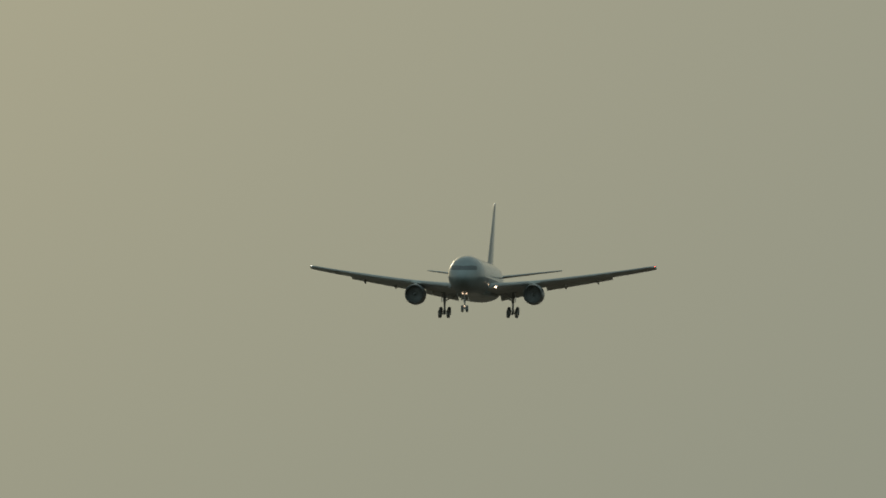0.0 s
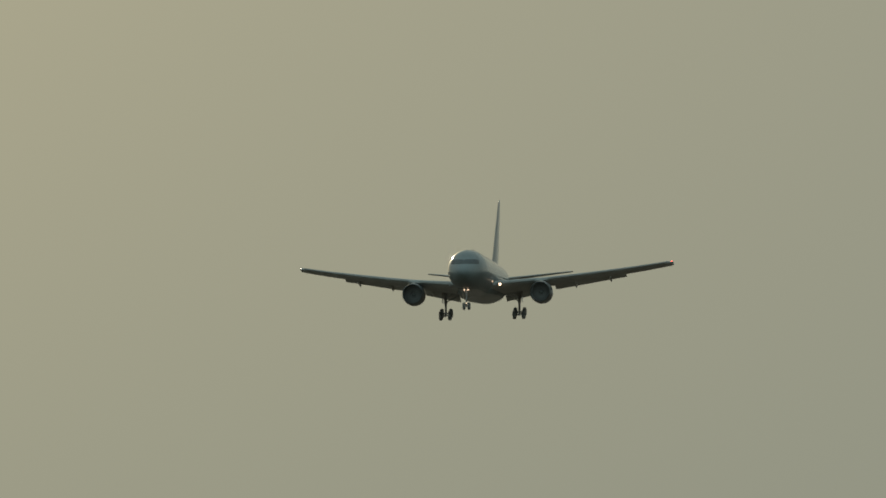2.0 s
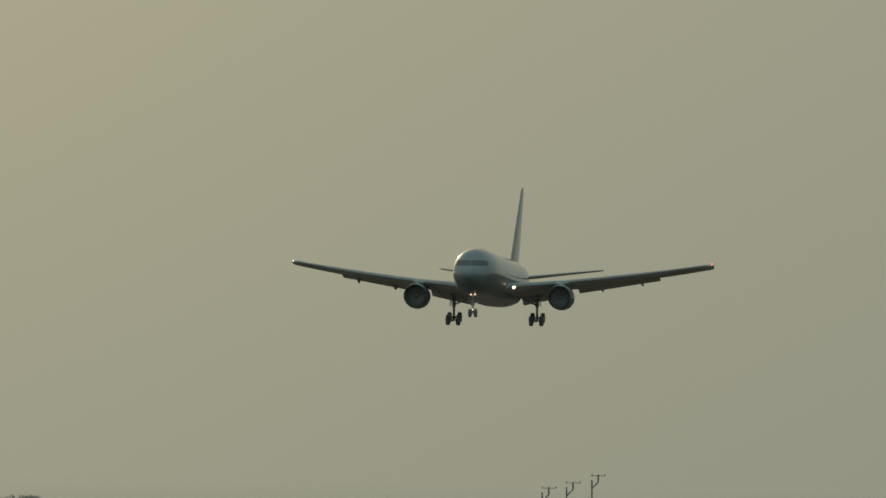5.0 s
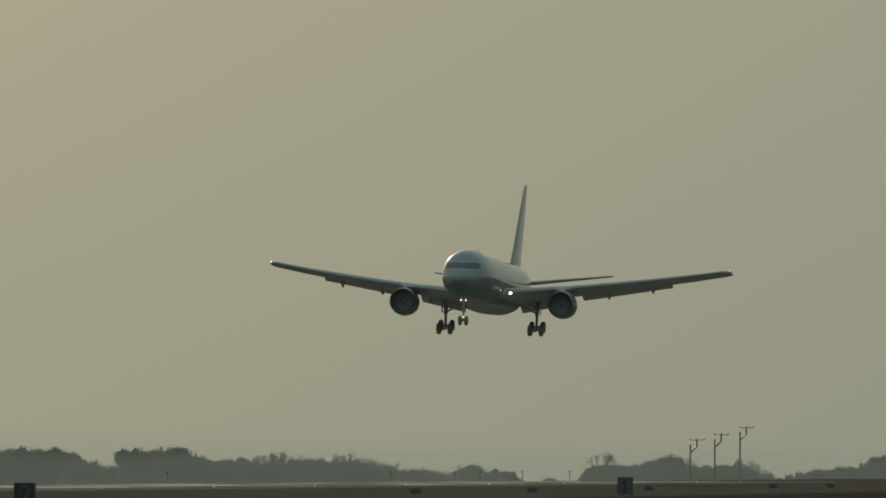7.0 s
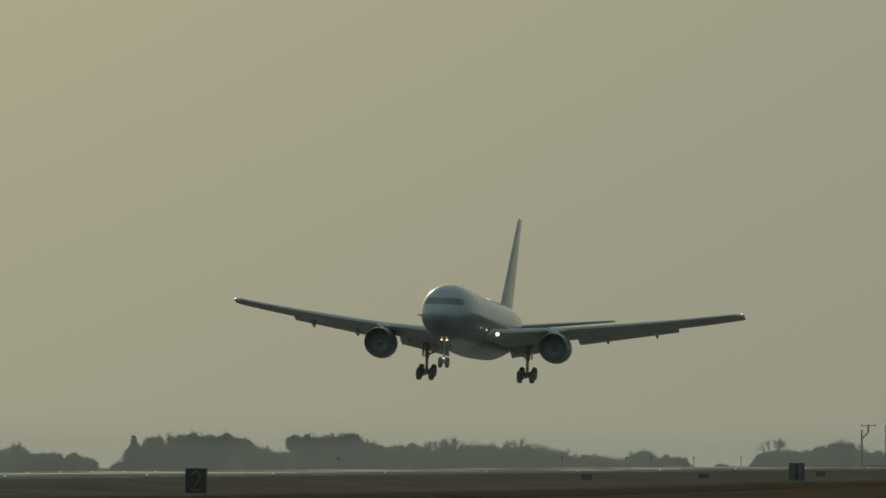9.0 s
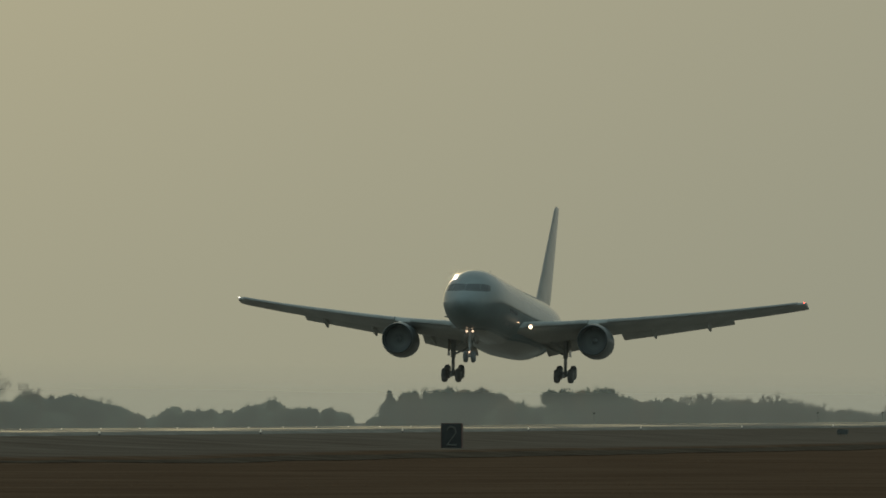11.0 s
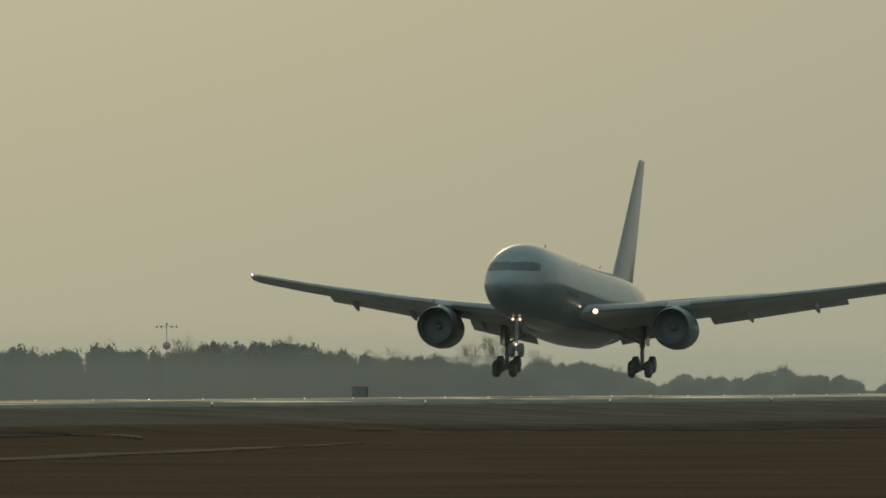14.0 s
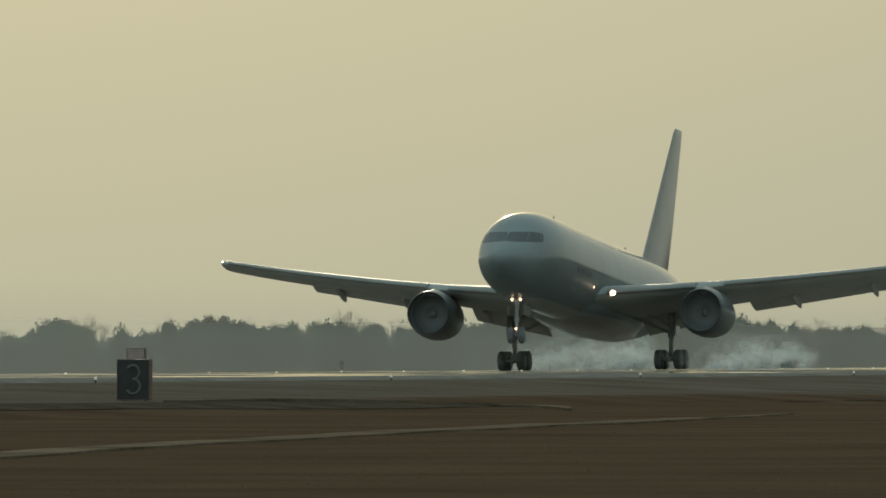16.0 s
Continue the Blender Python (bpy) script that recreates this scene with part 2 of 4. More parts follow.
DUCT = surface("dark_duct", (0.30, 0.32, 0.316), 0.6, vary=0.2, size=0.5)
FANMETAL = surface("fan_titanium", (0.26, 0.277, 0.273), 0.7, metal=0.0, vary=0.2, size=0.4)
GLASS_DARK = surface("cockpit_glass", (0.1, 0.107, 0.108), 0.12, vary=0.1, size=0.6)
TYRE = surface("tyre_rubber", (0.21, 0.221, 0.218), 0.75, vary=0.3, size=0.25)
STEEL = surface("gear_steel", (0.42, 0.43, 0.425), 0.55, metal=0.1, vary=0.2, size=0.4)
PALE = surface("pale_marking", (0.26, 0.27, 0.27), 0.4, vary=0.08, size=0.5)
INK = surface("dark_marking", (0.11, 0.115, 0.12), 0.4, vary=0.1, size=0.5)
LAMP_WHITE = glowing("landing_light_glow", (1.0, 0.74, 0.5), 3.5)
LAMP_TAXI = glowing("taxi_light_glow", (1.0, 0.70, 0.46), 1.5)
LAMP_SMALL = glowing("small_light_glow", (1.0, 0.66, 0.4), 2.6)
LAMP_PALE = glowing("pale_light_glow", (1.0, 0.92, 0.8), 2.5)
LAMP_RED = glowing("red_light_glow", (1.0, 0.08, 0.05), 5)
GRASS = surface("dry_grass_ground", (0.105, 0.065, 0.041), 0.95, vary=0.2, size=9.0, fine=40, bump=0.035, warm=(0.114, 0.076, 0.05), spec=0.0)
BLADE = foliage("dry_grass_blades", (0.115, 0.08, 0.055), (0.112, 0.08, 0.055), 0.5)


def mown_strip(m):
    """A greyer, paler mown strip between the ditch and the runway, with a ragged border."""
    n, link = m.node_tree.nodes, m.node_tree.links.new
    b = n["Principled BSDF"]
    co, sep, ragged = n.new("ShaderNodeTexCoord"), n.new("ShaderNodeSeparateXYZ"), n.new("ShaderNodeTexNoise")
    link(co.outputs["Object"], sep.inputs[0])
    link(co.outputs["Object"], ragged.inputs["Vector"])
    ragged.inputs["Scale"].default_value, ragged.inputs["Detail"].default_value = 0.2, 4
    shift, edge, mix = n.new("ShaderNodeMath"), n.new("ShaderNodeMapRange"), n.new("ShaderNodeMixRGB")
    shift.operation = "MULTIPLY_ADD"
    link(ragged.outputs[0], shift.inputs[0])
    shift.inputs[1].default_value = 5.0
    link(sep.outputs[0], shift.inputs[2])
    edge.inputs[1].default_value, edge.inputs[2].default_value = -114.0, -117.0
    link(shift.outputs[0], edge.inputs[0])
    link(edge.outputs[0], mix.inputs[0])
    mix.blend_type = "MULTIPLY"
    link(b.inputs["Base Color"].links[0].from_socket, mix.inputs[1])
    mix.inputs[2].default_value = (1.28, 1.60, 1.95, 1)
    link(mix.outputs[0], b.inputs["Base Color"])


mown_strip(GRASS)
ASPHALT = wet_looking("runway_asphalt")
CONCRETE = surface("path_concrete", (0.185, 0.138, 0.096), 0.9, vary=0.4, size=7.0, fine=9, bump=0.004, spec=0.0)
PAINT_WHITE = surface("runway_marking", (0.36, 0.345, 0.30), 1.0, spec=0.0, vary=0.2, size=2.0, fine=9)
DARK_GROUND = surface("dark_strip_ground", (0.086, 0.068, 0.051), 0.95, vary=0.4, size=3.0, fine=6, spec=0.0)
BALL = surface("faded_marker_red", (0.42, 0.30, 0.23), 0.7, vary=0.25, size=0.5)
# dull red of the far boards, lightened to paint in the haze before them
BOARD_RED = surface("hazed_board_paint", (0.48, 0.385, 0.345), 0.7, vary=0.2, size=0.5)
SMOKE = smoke("tyre_smoke")
HAZE = haze("air_haze_veil")
SIGN_BLACK = surface("sign_black_paint", (0.045, 0.05, 0.051), 0.5, vary=0.25, size=0.4)
SIGN_RED = surface("sign_dark_red_paint", (0.17, 0.10, 0.085), 0.6, vary=0.2, size=0.4)
SIGN_GREY = surface("sign_dark_grey_paint", (0.11, 0.118, 0.112), 0.6, vary=0.2, size=0.4)
# paler than the near signs' black: distance haze is put into this colour
SIGN_BACK = surface("hazed_sign_back", (0.29, 0.285, 0.27), 0.7, vary=0.25, size=0.4)
BULB = surface("numeral_bulbs", (0.18, 0.18, 0.165), 0.35, vary=0.15, size=0.1)
POLE = surface("galvanised_pole", (0.42, 0.41, 0.385), 0.55, metal=0.1, vary=0.2, size=0.6)
BARK = surface("bark", (0.14, 0.12, 0.1), 0.9, vary=0.3, size=0.5, bump=0.02)
LEAF = foliage("evergreen_leaves", (0.112, 0.155, 0.142), (0.112, 0.155, 0.14), 0.4)
LEAF_BROWN = foliage("faded_leaves", (0.165, 0.148, 0.12), (0.17, 0.155, 0.125))


# ---- mesh helpers ----
def part(name, bm, material, parent, label="", smooth=True):
    """Links a bmesh as one mesh object under a thing or a part."""
    me = bpy.data.meshes.new(name)
    bmesh.ops.recalc_face_normals(bm, faces=bm.faces)
    bm.to_mesh(me)
    bm.free()
    me.materials.append(material)
    if smooth:
        me.shade_smooth()
        me.set_sharp_from_angle(angle=radians(38))
    ob = new(name, me)
    if parent:
        ob.parent = parent
    return tagged(ob, label=label)


def thing(name, label, category, group="", kind=""):
    return tagged(new(name), label=label, category=category, group=group, kind=kind)


def loft(bm, rings, closed=True, caps=True):
    """Skins rings of equal point counts."""
    vs = [[bm.verts.new(p) for p in r] for r in rings]
    n = len(vs[0])
    for a, b in zip(vs, vs[1:]):
        for i in range(n if closed else n - 1):
            bm.faces.new((a[i], a[(i + 1) % n], b[(i + 1) % n], b[i]))
    if caps:
        bm.faces.new(vs[0][::-1]), bm.faces.new(vs[-1])
    return bm


def tube(bm, a, b, ra, rb=None, n=12):
    """A round bar from a to b."""
    a, b = Vector(a), Vector(b)
    q = (b - a).to_track_quat("Z", "Y")
    ring = lambda c, r: [c + q @ Vector((r * math.cos(2 * math.pi * i / n), r * math.sin(2 * math.pi * i / n), 0)) for i in range(n)]
    return loft(bm, [ring(a, ra), ring(b, rb or ra)])


def box(bm, c, s, bevel=0.0, turn=None):
    got = bmesh.ops.create_cube(bm, size=1.0)["verts"]
    m = Matrix.Translation(c) @ (turn or Matrix()) @ Matrix.Diagonal((*s, 1))
    bmesh.ops.transform(bm, matrix=m, verts=got)
    if bevel:
        edges = list({e for v in got for e in v.link_edges})
        bmesh.ops.bevel(bm, geom=edges, offset=bevel, segments=2, affect="EDGES")
    return bm


def lathe(bm, profile, axis_at, n=40, axis="y", closed=False):
    """Turns (along, radius) points about an axis through axis_at."""
    rings = []
    for along, r in profile:
        ring = []
        for i in range(n):
            a = 2 * math.pi * i / n
            u, w = r * math.cos(a), r * math.sin(a)
            p = (u, along, w) if axis == "y" else (along, u, w)
            ring.append(Vector(axis_at) + Vector(p))
        rings.append(ring)
    return loft(bm, rings, caps=closed)


# ---- the land ----
def slope(y):
    """Height of the runway along its length."""
    return -0.0022 * (max(y, 300.0) - 800.0) + 0.0002 * max(0.0, y - 900.0)


def land(x, y):
    """Height of the grass: a shoulder beside the runway, a bank, a lower field, and ground that falls away behind."""
    z = slope(y)
    near = np.interp(x, [-2500, -340, -300, -215, -201, -141, -136, -124, -117.5, -113, -90, 0, 2500],
                     [-4.2, -4.2, -3.8, -1.4, -0.42, -0.26, -0.42, -0.74, -0.82, -1.16, -1.1, -1.07, -1.07])
    if x > -137:
        near -= 0.22 * float(np.interp(y, [560, 700, 900, 1050], [0, 1, 1, 0.4])) * float(np.interp(x, [-137, -128], [0, 1]))
    bumps = 0.10 * noise.noise(Vector((x * 0.03, y * 0.012, 0.0))) + 0.05 * noise.noise(Vector((x * 0.12, y * 0.05, 7.0)))
    return z + float(near) + bumps * (0 if -205 < x < -137 else 1)


def build_ground():
    xs = [-4900, -2500, -1200, -700, -480, -380, -340, -300, -260, -235, -215, -208, -201.5, -196, -171, -146, -140.6, -138, -136, -132, -128,
          -124, -121, -119, -117.5, -116, -114.5, -113, -111, -107, -102, -97, -92, -88, -84, -80, -76, -72, -66, -60, -54, -48, -40, -30,
          -20, -10, 0, 20, 60, 150, 400, 1200, 4900]
    ys = list(range(-400, 200, 40)) + list(range(200, 1200, 8)) + list(range(1200, 2400, 50)) + list(range(2400, 4901, 250))
    ys = [-4900, -2000, -900] + ys
    bm = bmesh.new()
    rows = []
    for y in ys:
        rows.append([bm.verts.new((x, y, land(x, y) - (0.18 if -200.5 < x < -141 else 0.0))) for x in xs])
    for a, b in zip(rows, rows[1:]):
        for i in range(len(xs) - 1):
            bm.faces.new((a[i], a[i + 1], b[i + 1], b[i]))
    g = part("ground", bm, GRASS, None)
    tagged(g, "dry brown winter grass of the airfield beside the runway", "ground", kind="structure")


def crown(x):
    """Height of the runway's crowned surface, x metres off its centreline; its far side falls off more."""
    return float(np.interp(x, [-30.6, -30, -15, 0, 15, 30, 30.6], [-0.47, -0.34, -0.23, -0.14, -0.15, -0.18, -0.31]))


def build_runway():
    ys = list(range(200, 1500, 20))
    bm = bmesh.new()
    cross = [(x, crown(x)) for x in (-30.6, -30, -22, -15, -7, 0, 7, 15, 22, 30, 30.6)]
    loft(bm, [[Vector((CENTRE_X + x, y, slope(y) + z)) for x, z in cross] for y in ys], closed=False, caps=False)
    r = part("runway", bm, ASPHALT, None)
    tagged(r, "long grey asphalt runway shining in low sun", "runway", kind="structure")
    for side in (-1, 1):
        bm = bmesh.new()
        loft(bm, [[Vector((CENTRE_X + side * x, y, slope(y) + z)) for x, z in ((28.6, crown(side * 28.6) + 0.006), (29.5, crown(side * 29.5) + 0.006))] for y in ys], closed=False, caps=False)
        part("edge_line", bm, PAINT_WHITE, r, "worn white edge line")
    for i in range(20):
        y = 420 + i * 50
        bm = bmesh.new()
        loft(bm, [[Vector((CENTRE_X + x, y + d, slope(y + d) + crown(x) + 0.006)) for x in (-0.45, 0.45)] for d in (0, 10, 20, 30)], closed=False, caps=False)
        part("centre_stripe", bm, PAINT_WHITE, r, "worn white centre stripe")


def path_x(y):
    return -74.6 - (y - 296.0) * 0.11


def build_path():
    bm = bmesh.new()
    rows = []
    for y in range(120, 487, 6):
        w = (0.8 + 0.15 * noise.noise(Vector((0.0, y * 0.04, 2.0)))) * min(1.0, (492 - y) / 60)
        x = path_x(y)
        z = max(land(x - d, y) for d in (-1.4, 0, 1.4)) + 0.05
        rows.append([Vector((x - w, y, z - 0.12)), Vector((x - w, y, z)), Vector((x + w, y, z)), Vector((x + w, y, z - 0.12))])
    loft(bm, rows)
    tagged(part("service_path", bm, CONCRETE, None, smooth=False), "narrow pale concrete service path in the grass", "path", kind="structure")


def build_ditch():
    """A strip of dark ground along the foot of the bank that runs out to a point, and a pale kerb along its end."""
    bm = bmesh.new()
    rows = []
    for y in range(330, 531, 4):
        a = float(np.interp(y, [330, 470, 500, 520, 530], [-121.5, -119.7, -117.3, -115.3, -113.4])) + 0.4 * noise.noise(Vector((0.0, y * 0.035, 3.0)))
        b = float(np.interp(y, [330, 452, 486, 505, 530], [-118.2, -116.5, -114.7, -113.2, -113.2])) + 0.5 * noise.noise(Vector((5.0, y * 0.05, 9.0)))
        rows.append([Vector((a + (b - a) * u, y, land(a + (b - a) * u, y) + 0.02)) for u in (0, 0.2, 0.4, 0.6, 0.8, 1)])
    loft(bm, rows, closed=False, caps=False)
    tagged(part("ditch", bm, DARK_GROUND, None), "strip of dark ground along a shallow ditch", "ditch", kind="structure")
    # further out the bank's foot is dark again
    bm = bmesh.new()
    rows = []
    for y in range(580, 1300, 6):
        wide = min(1.0, 0.08 + (y - 580) / 140)
        a = -114.5 - 1.5 * wide + 0.9 * noise.noise(Vector((0.0, y * 0.035, 3.0)))
        b = -114.5 + 1.4 * wide + 1.0 * wide * noise.noise(Vector((5.0, y * 0.05, 9.0)))
        rows.append([Vector((a + (b - a) * u, y, land(a + (b - a) * u, y) + 0.02)) for u in (0, 0.2, 0.4, 0.6, 0.8, 1)])
    loft(bm, rows, closed=False, caps=False)
    tagged(part("ditch", bm, DARK_GROUND, None), "long strip of dark ground at the foot of the bank", "ditch", kind="structure")
    bm = bmesh.new()
    line = [Vector((x, y, 0)) for x, y in ((-119.0, 478), (-118.4, 488), (-117.5, 498), (-116.4, 508), (-115.2, 516), (-113.4, 520), (-111.3, 518), (-109.0, 511), (-107.0, 503), (-105.0, 495))]
    rows = []
    steps = 4 * (len(line) - 3)
    curve = []
    for k in range(steps + 1):
        i, u = min(k // 4, len(line) - 4), k / 4 - min(k // 4, len(line) - 4)
        a, b, c, d = line[i:i + 4]
        curve.append(0.5 * (2 * b + (c - a) * u + (2 * a - 5 * b + 4 * c - d) * u * u + (3 * b - a - 3 * c + d) * u ** 3))
    for k, p in enumerate(curve):
        along = curve[min(k + 1, steps)] - curve[max(k - 1, 0)]
        across = Vector((along.y, -along.x, 0)).normalized()
        w = 0.34 * min(1.0, 0.15 + k / 5, 0.15 + (steps - k) / 5)
        rows.append([Vector((p.x + across.x * d, p.y + across.y * d, land(p.x, p.y) + z)) for d, z in ((-w, -0.12), (-w, 0.10), (w, 0.09), (w, -0.12))])
    loft(bm, rows)
    tagged(part("ditch_kerb", bm, CONCRETE, None, smooth=False), "low worn concrete kerb beside the ditch", "kerb", kind="structure")


# ---- the airliner ----
PIVOT = Vector((0, 28.3, -5.0))
DROP = -0.25
NOSE = 3.4
STATIONS = ((3.4, -0.7, -0.8, 0.05), (3.52, -0.4, -1.08, 0.36), (3.75, -0.12, -1.33, 0.66), (4.2, 0.22, -1.65, 1.0), (4.9, 0.66, -1.95, 1.38),
            (5.6, 1.12, -2.14, 1.68), (6.3, 1.62, -2.28, 1.92), (7.1, 2.05, -2.4, 2.12), (8.1, 2.36, -2.5, 2.29), (9.4, 2.56, -2.6, 2.42),
            (10.9, 2.67, -2.67, 2.49), (12.9, 2.7, -2.7, 2.515), (18, 2.7, -2.7, 2.515), (24, 2.7, -2.7, 2.515), (33, 2.7, -2.7, 2.515),
            (35.71, 2.7, -2.6, 2.5), (38.42, 2.69, -2.25, 2.42), (41.13, 2.66, -1.7, 2.22), (43.84, 2.6, -1.02, 1.9), (46.55, 2.5, -0.28, 1.48),
            (48.81, 2.36, 0.38, 1.05), (50.71, 2.16, 0.98, 0.62), (51.7, 1.95, 1.35, 0.3))
ST = np.array(STATIONS)


def skin(y, angle, out=0.0):
    """A point on the fuselage at station y and an angle from the crown to its left side, in the jet's own frame."""
    top, low, half = (float(np.interp(y, ST[:, 0], ST[:, k])) for k in (1, 2, 3))
    mid, tall = (top + low) / 2 + DROP, (top - low) / 2
    a = radians(angle)
    return Vector(((half + out) * math.sin(a), y, mid + (tall + out) * math.cos(a))) - PIVOT


def angle_at(y, z):
    """The angle from the crown at which the body's skin has the height z above its middle line."""
    top, low = (float(np.interp(y, ST[:, 0], ST[:, k])) for k in (1, 2))
    return math.degrees(math.acos(max(-1.0, min(1.0, (z - (top + low) / 2) / ((top - low) / 2)))))


def plate(spots, cells, out):
    """A thin plate on the fuselage over a square grid of (station, angle) spots."""
    bm = bmesh.new()
    top = [bm.verts.new(skin(y, a, out)) for y, a in spots]
    low = [bm.verts.new(skin(y, a, -0.03)) for y, a in spots]
    k = cells + 1
    for i in range(cells):
        for j in range(cells):
            a = i * k + j
            bm.faces.new((top[a], top[a + 1], top[a + k + 1], top[a + k]))
    rim = [j for j in range(k)] + [i * k + k - 1 for i in range(1, k)] + [k * k - 1 - j for j in range(1, k)] + [i * k for i in range(k - 2, 0, -1)]
    for a, b in zip(rim, rim[1:] + rim[:1]):
        bm.faces.new((top[a], top[b], low[b], low[a]))
    return bm


def blend(corners, cells):
    """The grid of pairs between four corners."""
    steps = [i / cells for i in range(cells + 1)]
    return [tuple(sum(w * c[k] for w, c in zip(((1 - u) * (1 - v), u * (1 - v), u * v, (1 - u) * v), corners)) for k in (0, 1)) for u in steps for v in steps]


def patch(corners, out, cells=5):
    """A thin plate that follows the fuselage between four (station, angle) corners."""
    return plate(blend(corners, cells), cells, out)


def pane(corners, side, cells=8):
    """A cockpit pane between four (station, height) corners with straight edges; a height above the crown means its middle line."""
    level = [(y, min(z, float(np.interp(y, ST[:, 0], ST[:, 1])) - 0.002)) for y, z in corners]
    return plate([(y, side * max(0.4, angle_at(y, z))) for y, z in blend(level, cells)], cells, 0.012)


def foil(le, chord, z, thick, x, droop=0.0, n=12, upright=False, under=0.8):
    """A wing section: leading edge at (x, le, z), nose-down turn in degrees; upright turns it into a fin's section."""
    pts = []
    for i in range(2 * n):
        k = i if i <= n else 2 * n - i
        u = 0.5 * (1 - math.cos(math.pi * k / n))
        h = thick * chord * 5 * (0.2969 * math.sqrt(u) - 0.126 * u - 0.3516 * u * u + 0.2843 * u ** 3 - 0.1036 * u ** 4) * 1.0
        w = h if i <= n else -h * under
        a = radians(droop)
        dy, dz = u * chord * math.cos(a) + w * math.sin(a), -u * chord * math.sin(a) + w * math.cos(a)
        pts.append(Vector((x + w, le + u * chord, z)) - PIVOT if upright else Vector((x, le + dy, z + dz)) - PIVOT)
    return pts


def wing_le(x):
    return 19.3 + (x - 2.5) * 0.672


def wing_te(x):
    return 29.6 + (x - 2.5) * 0.06 if x < 8.2 else 29.94 + (x - 8.2) * 0.386


def twist(x):
    return float(np.interp(x, [2.5, 15, 23.8], [3.6, 3.6, 6.8]))


def wing_z(x):
    return -1.55 + (x - 2.5) * 0.105 + 1.15 * (x / 23.8) ** 2


def build_wing(jet, side):
    xs = (1.6, 2.5, 4, 6, 8.2, 11, 14, 17, 20, 22.4, 23.3, 23.6)
    bm = bmesh.new()
    rings = []
    for x in xs:
        le, te = wing_le(x), wing_te(x)
        if x > 23.4:
            le += 0.25
        thick = float(np.interp(x, [2.5, 8, 17, 23.3, 23.6], [0.155, 0.155, 0.19, 0.20, 0.18]))
        rings.append(foil(le, te - le, wing_z(x), thick, side * x, droop=twist(x), under=0.6))
    wing = part("wing", loft(bm, rings), WING, jet, "light grey swept wing")
    # slats along the leading edge
    for a, b in ((2.75, 7.3), (8.8, 12.84), (12.86, 16.24), (16.26, 19.64), (19.66, 23.0)):
        bm = bmesh.new()
        loft(bm, [foil(wing_le(x) - 0.38, 0.16 * (wing_te(x) - wing_le(x)) + 0.35, wing_z(x) + 0.04, 0.24, side * x, droop=-12) for x in (a, (a + b) / 2, b)])
        part("slat", bm, SLAT, wing, "extended leading-edge slat")
    # flaps, lowered for landing
    for name, a, b, chord, droop, drop in (("inboard_flap", 2.9, 7.3, 2.3, 24, -0.05), ("outboard_flap", 9.1, 17.8, 2.05, 16, -0.10)):
        bm = bmesh.new()
        rings = []
        for i in range(5):
            x = a + (b - a) * i / 4
            rear = wing_z(x) - (wing_te(x) - wing_le(x)) * math.sin(radians(twist(x)))
            rings.append(foil(wing_te(x) - 1.25, chord * (1 - 0.25 * (x - a) / (b - a)), rear - drop, 0.16, side * x, droop=droop))
        part(name, loft(bm, rings), FLAP, wing, "lowered grey trailing-edge flap")
    for x, length in ((6.4, 2.9), (11.6, 2.6), (15.9, 2.3)):
        bm = bmesh.new()
        rings = []
        for i in range(9):
            u = i / 8
            r = 0.24 * math.sin(math.pi * min(1, 0.08 + 0.9 * u)) ** 0.6
            y = wing_te(x) - 2.0 + length * u
            z = wing_z(x) - (wing_te(x) - wing_le(x)) * math.sin(radians(twist(x))) - 0.1 - 0.5 * u * u
            rings.append([Vector((side * x + r * 0.7 * math.cos(k * math.pi / 5), y, z + r * 1.5 * math.sin(k * math.pi / 5))) - PIVOT for k in range(10)])
        part("flap_track_fairing", loft(bm, rings), FLAP, wing, "drooped pointed flap track fairing")
    # lamps at the root and the tip
    bm = bmesh.new()
    lathe(bm, ((0.0, 0.12), (-0.03, 0.155), (-0.08, 0.13), (-0.10, 0.02)), Vector((side * 3.12, wing_le(3.12) - 0.52, -1.49)) - PIVOT, n=16, closed=True)
    # added ring to keep the landing light's glow off the fuselage
    shroud = bmesh.new()
    lathe(shroud, ((0.05, 0.165), (-0.12, 0.175), (-0.12, 0.19), (0.05, 0.20)), Vector((side * 3.12, wing_le(3.12) - 0.52, -1.49)) - PIVOT, n=20)
    part("lamp_shroud", shroud, WING, wing, "added ring that shields the body from the landing light")
    part("landing_light", bm, LAMP_WHITE if side > 0 else STEEL, wing, "bright landing light in the wing root" if side > 0 else "unlit landing light in the wing root")
    bm = bmesh.new()
    lathe(bm, ((0.06, 0.03), (-0.02, 0.06), (-0.06, 0.05), (-0.08, 0.01)), Vector((side * 23.5, wing_le(23.6) + 0.16, wing_z(23.6) + 0.08)) - PIVOT, n=10, closed=True)
    part("navigation_light", bm, LAMP_RED if side > 0 else LAMP_PALE, wing, "red wingtip light" if side > 0 else "pale wingtip light")


